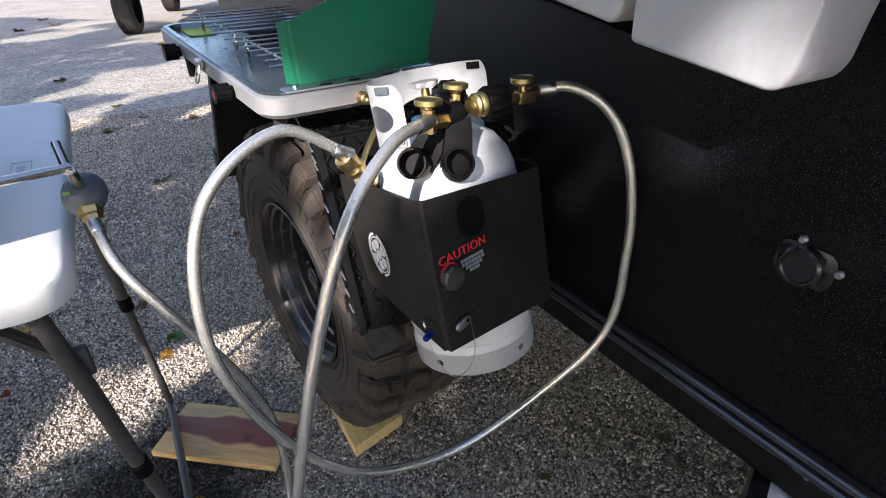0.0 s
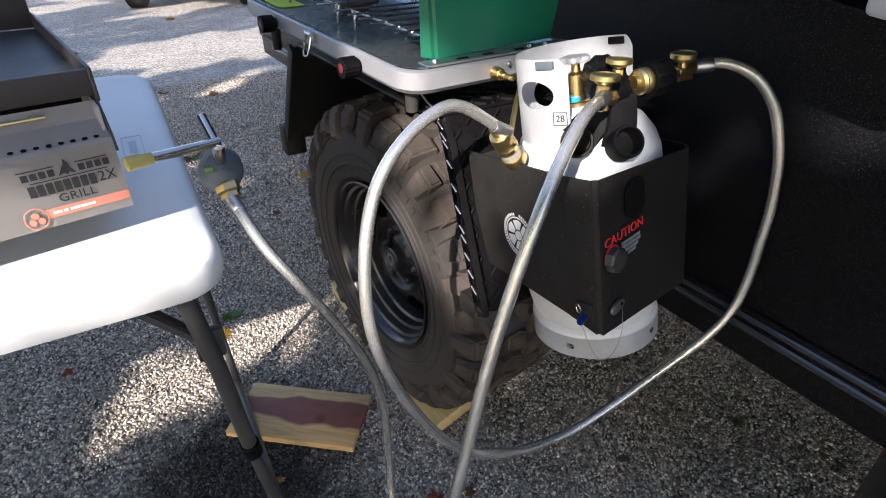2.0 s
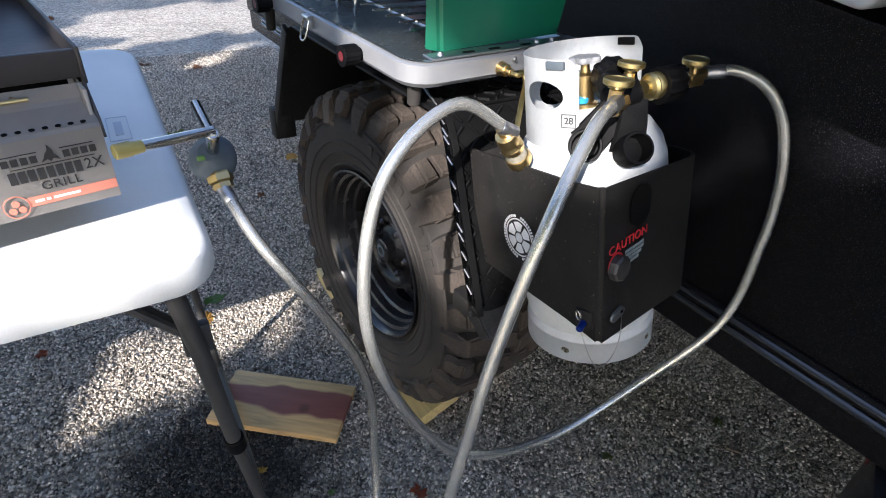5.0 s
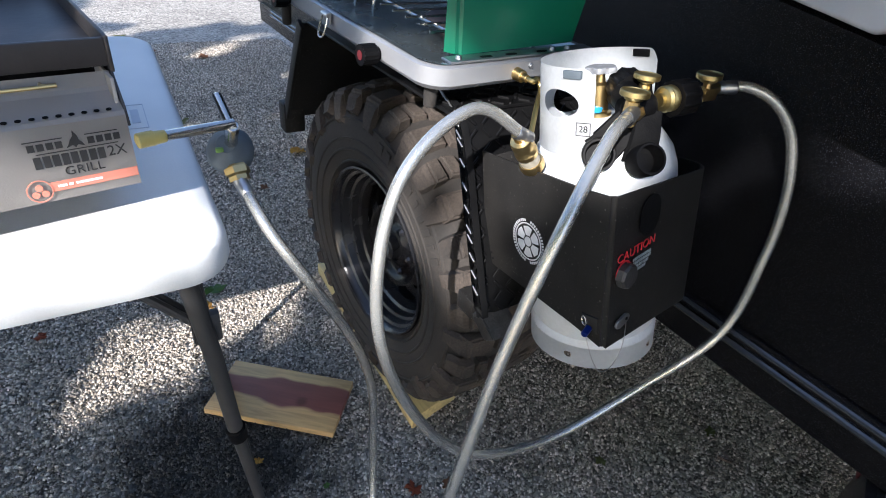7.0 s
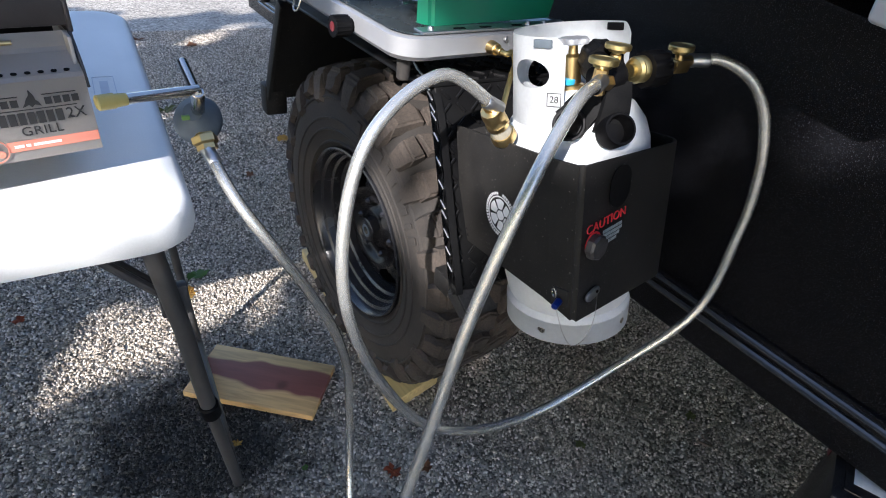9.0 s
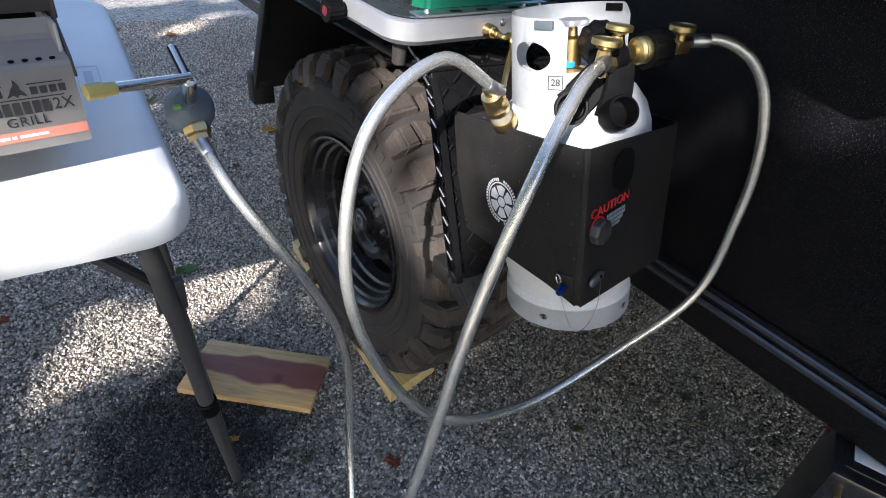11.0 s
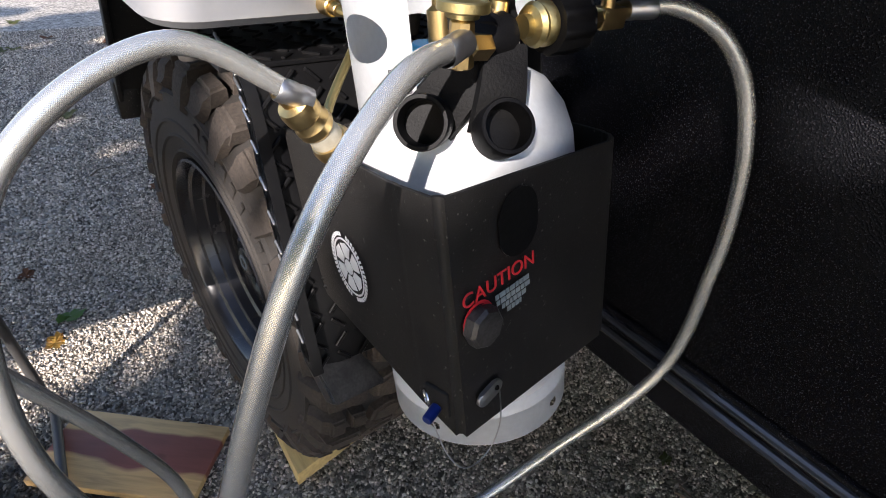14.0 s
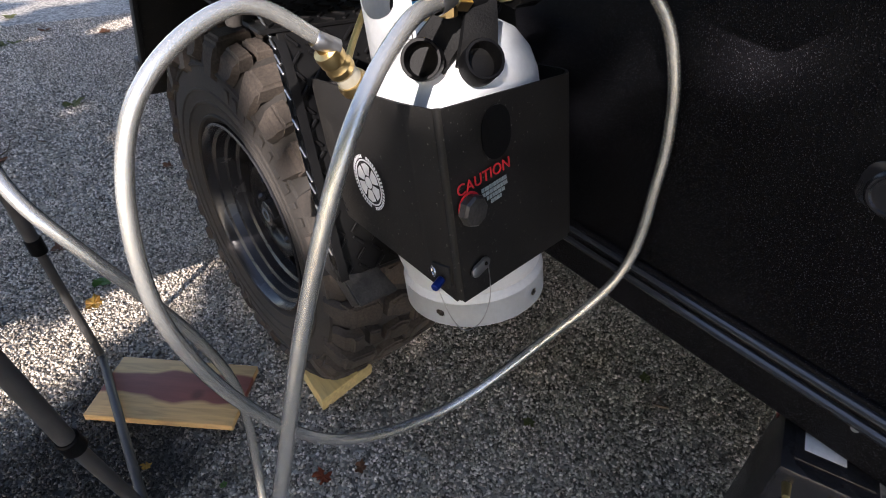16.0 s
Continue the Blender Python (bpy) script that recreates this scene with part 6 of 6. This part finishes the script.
LEAVES = [(0.237, 1.83, 0.042, LEAF_GREEN, "green"),
          (0.191, 1.736, 0.04, LEAF_YELLOW, "yellow"),
          (0.183, 1.103, 0.014, LEAF_YELLOW, "pale yellow"),
          (0.302, 0.963, 0.011, LEAF_GREEN, "small green"),
          (0.483, 0.858, 0.026, LEAF_RED, "rust-red"),
          (0.395, 3.42, 0.065, LEAF_OLIVE, "olive"),
          (1.068, 8.756, 0.09, LEAF_YELLOW, "yellow"),
          (-0.2, 12.2, 0.12, LEAF_YELLOW, "orange"),
          (-0.12, 6.9, 0.085, LEAF_BROWN, "brown"),
          (-0.7, 11.7, 0.11, LEAF_BROWN, "brown"),
          (-0.39, 13.2, 0.11, LEAF_BROWN, "brown"),
          (0.185, 4.68, 0.06, LEAF_OLIVE, "olive"),
          (0.26, 4.72, 0.05, LEAF_OLIVE, "olive"),
          (0.15, 2.095, 0.034, LEAF_BROWN, "brown"),
          (-0.229, 2.153, 0.034, LEAF_YELLOW, "yellow"),
          (-0.26, 1.809, 0.024, LEAF_RED, "rust-red"),
          (0.868, 2.835, 0.06, LEAF_YELLOW, "yellow"),
          (0.293, 5.45, 0.06, LEAF_OLIVE, "olive"),
          (0.78, 4.718, 0.06, LEAF_BROWN, "brown"),
          (0.45, 4.95, 0.05, LEAF_BROWN, "brown"),
          (0.56, 0.83, 0.02, LEAF_BROWN, "brown"),
          (0.95, 0.7, 0.02, LEAF_OLIVE, "olive"),
          (1.3, 0.62, 0.022, LEAF_OLIVE, "olive"),
          (0.6, 2.5, 0.03, LEAF_BROWN, "brown"),
          (0.05, 2.9, 0.04, LEAF_BROWN, "brown")]
for i, (x, y, r, m, word) in enumerate(LEAVES):
    solid("fallen_leaf", maple_leaf(r, i), m, "curled %s fallen leaf lying on the gravel" % word, "leaf", group="fallen leaves", m=Matrix.Translation((x, y, 0.004)) @ Matrix.Rotation(i * 1.3, 4, "Z"))
for i, (x, y, ln, a) in enumerate(((0.10, 3.05, 0.26, 70), (0.20, 3.10, 0.22, 95), (1.28, 0.55, 0.07, 20), (0.45, 2.75, 0.14, 40), (-0.6, 3.2, 0.2, 10))):
    bm = B()
    rg = random.Random(i)
    pts = [(ln * (k / 5 - 0.5), 0.02 * rg.uniform(-1, 1), 0.010 + 0.004 * rg.random()) for k in range(6)]
    sweep(bm, smooth_line(pts, 4), lambda u: 0.0035 * (1.1 - u), 6)
    solid("twig", bm, BARK, "thin dry bent twig lying on the gravel", "twig", group="twigs", m=Matrix.Translation((x, y, 0)) @ Matrix.Rotation(radians(a), 4, "Z"))


# ---------------------------------------------------------------- trees behind the camera that shade the drive
U = SUN_DIR.cross(Vector((0, 0, 1))).normalized()
V = U.cross(SUN_DIR).normalized()
# spots that the sun reaches through the leaves: place, radius
GAPS = [((0.57, 0.67, 0.97), 0.035), ((0.60, 0.68, 1.03), 0.06), ((0.42, 0.72, 0.98), 0.08), ((0.30, 0.68, 0.80), 0.05), ((0.03, 0.87, 0.85), 0.05), ((-0.16, 0.87, 0.85), 0.06), ((-0.36, 0.87, 0.85), 0.07),
        ((0.46, 1.73, 0), 0.025), ((0.36, 1.70, 0), 0.035), ((0.25, 1.66, 0), 0.045), ((0.14, 1.62, 0), 0.045), ((0.04, 1.58, 0), 0.035), ((-0.07, 1.56, 0), 0.035), ((-0.03, 1.75, 0), 0.0),
        ((0.93, 0.625, 0.89), -0.015), ((0.93, 0.505, 0.935), -0.02), ((0.93, 0.45, 0.93), -0.03), ((0.93, 0.63, 0.99), -0.03), ((0.93, 0.235, 0.88), -0.02),
        ((0.60, 1.02, 0.82), 0.05), ((0.60, 0.97, 0.88), 0.02), ((0.56, 1.10, 0.60), 0.03), ((0.45, 0.95, 1.0), 0.05),
        ((0.66, 6.75, 0), 0.44), ((1.25, 6.9, 0), 0.40), ((0.85, 6.1, 0), 0.26), ((1.6, 6.3, 0), 0.30), ((0.40, 6.4, 0), 0.20), ((1.25, 5.3, 0), 0.05), ((0.0, 5.35, 0), 0.16), ((-0.12, 4.95, 0), 0.12), ((0.95, 4.95, 0), 0.06),
        ((-0.15, 10.9, 0), 0.34), ((0.25, 12.1, 0), 0.34), ((0.6, 13.5, 0), 0.34), ((-0.5, 10.7, 0), 0.25), ((1.25, 9.7, 0), 0.4)]
gaps = [((Vector(p).dot(U), Vector(p).dot(V)), r) for p, r in GAPS]
rng = np.random.default_rng(11)
N = 78000
c = Vector((0.3, 3.0, 0.4))
lu = c.dot(U) + rng.uniform(-5.0, 9.5, N)
lv = c.dot(V) + rng.uniform(-2.2, 2.6, N)
ld = rng.uniform(5.0, 8.5, N)
keep = (lu < c.dot(U) + 2.6) | (rng.random(N) < 0.60)
for (gu, gv), r in gaps:
    edge = r * (0.92 + 0.22 * np.sin(5 * np.arctan2(lv - gv, lu - gu) + gu * 7))
    keep &= (lu - gu) ** 2 + (lv - gv) ** 2 > (edge + 0.062) ** 2
# extra unseen leaves, added to block a stray sun spot under the trailer
lu = np.concatenate([lu[keep], -0.29 + rng.uniform(-0.16, 0.16, 500)])
lv = np.concatenate([lv[keep], 0.57 + rng.uniform(-0.14, 0.14, 500)])
ld = np.concatenate([ld[keep], rng.uniform(5.0, 8.5, 500)])
pos = np.array([list(U * a + V * b + SUN_DIR * d) for a, b, d in zip(lu, lv, ld)])
pos = pos[pos[:, 2] > 1.6]
trunks = [Vector((-5.0, -6.3, 0)), Vector((-6.4, -2.1, 0)), Vector((-6.8, 3.2, 0))]
owner = np.argmin(np.array([[(p[0] - t.x) ** 2 + (p[1] - t.y) ** 2 for t in trunks] for p in pos]), axis=1)
for k, base in enumerate(trunks):
    mine = pos[owner == k]
    if len(mine) < 30:
        continue
    tree = thing("tree", "leafy broad tree standing behind beside the drive", "tree", Matrix.Translation(base), group="shade trees")
    rel = mine - np.array(base)
    bm = B()
    topz = float(rel[:, 2].mean()) + 0.8
    sweep(bm, smooth_line([(0, 0, -0.1), (0.05, 0.03, topz * 0.35), (-0.04, 0.06, topz * 0.7), (0.02, 0.02, topz)], 6), lambda u: 0.19 * (1 - 0.75 * u), 12)
    part("trunk", bm, BARK, tree)
    rg = random.Random(40 + k)
    for j in range(6):
        tip = Vector(rel[rg.randrange(len(rel))])
        z0 = topz * rg.uniform(0.45, 0.85)
        bm = B()
        sweep(bm, smooth_line([(0, 0, z0), Vector((0, 0, z0)).lerp(tip, 0.45) + Vector((0, 0, 0.25)), tip], 6), lambda u: 0.045 * (1 - 0.85 * u), 7)
        part("limb", bm, BARK, tree)
    # leaves: small folded diamonds
    n = len(rel)
    size = rng.uniform(0.05, 0.075, (n, 1))
    d1 = rng.normal(size=(n, 3))
    d1 /= np.linalg.norm(d1, axis=1, keepdims=True)
    d2 = rng.normal(size=(n, 3))
    d2 -= d1 * (d1 * d2).sum(1, keepdims=True)
    d2 /= np.linalg.norm(d2, axis=1, keepdims=True)
    sd = np.array(SUN_DIR)
    d1 -= sd * (d1 @ sd)[:, None] * 0.75
    d1 /= np.linalg.norm(d1, axis=1, keepdims=True)
    d2 = np.cross(d1, sd + 0.35 * rng.normal(size=(n, 3)))
    d2 /= np.linalg.norm(d2, axis=1, keepdims=True)
    nn = np.cross(d1, d2)
    v = np.stack([rel - d1 * size, rel + d2 * size * 0.62 + nn * size * 0.15, rel + d1 * size, rel - d2 * size * 0.62 + nn * size * 0.15], 1).reshape(-1, 3)
    base_i = 4 * np.arange(n)[:, None]
    f = np.concatenate([base_i + np.array([0, 1, 2]), base_i + np.array([0, 2, 3])])
    me = bpy.data.meshes.new("crown")
    me.from_pydata(v.tolist(), [], f.tolist())
    me.materials.append(CANOPY)
    crown = new("crown", me)
    crown.parent = tree
    tagged(crown, "loose crown of small green leaves")
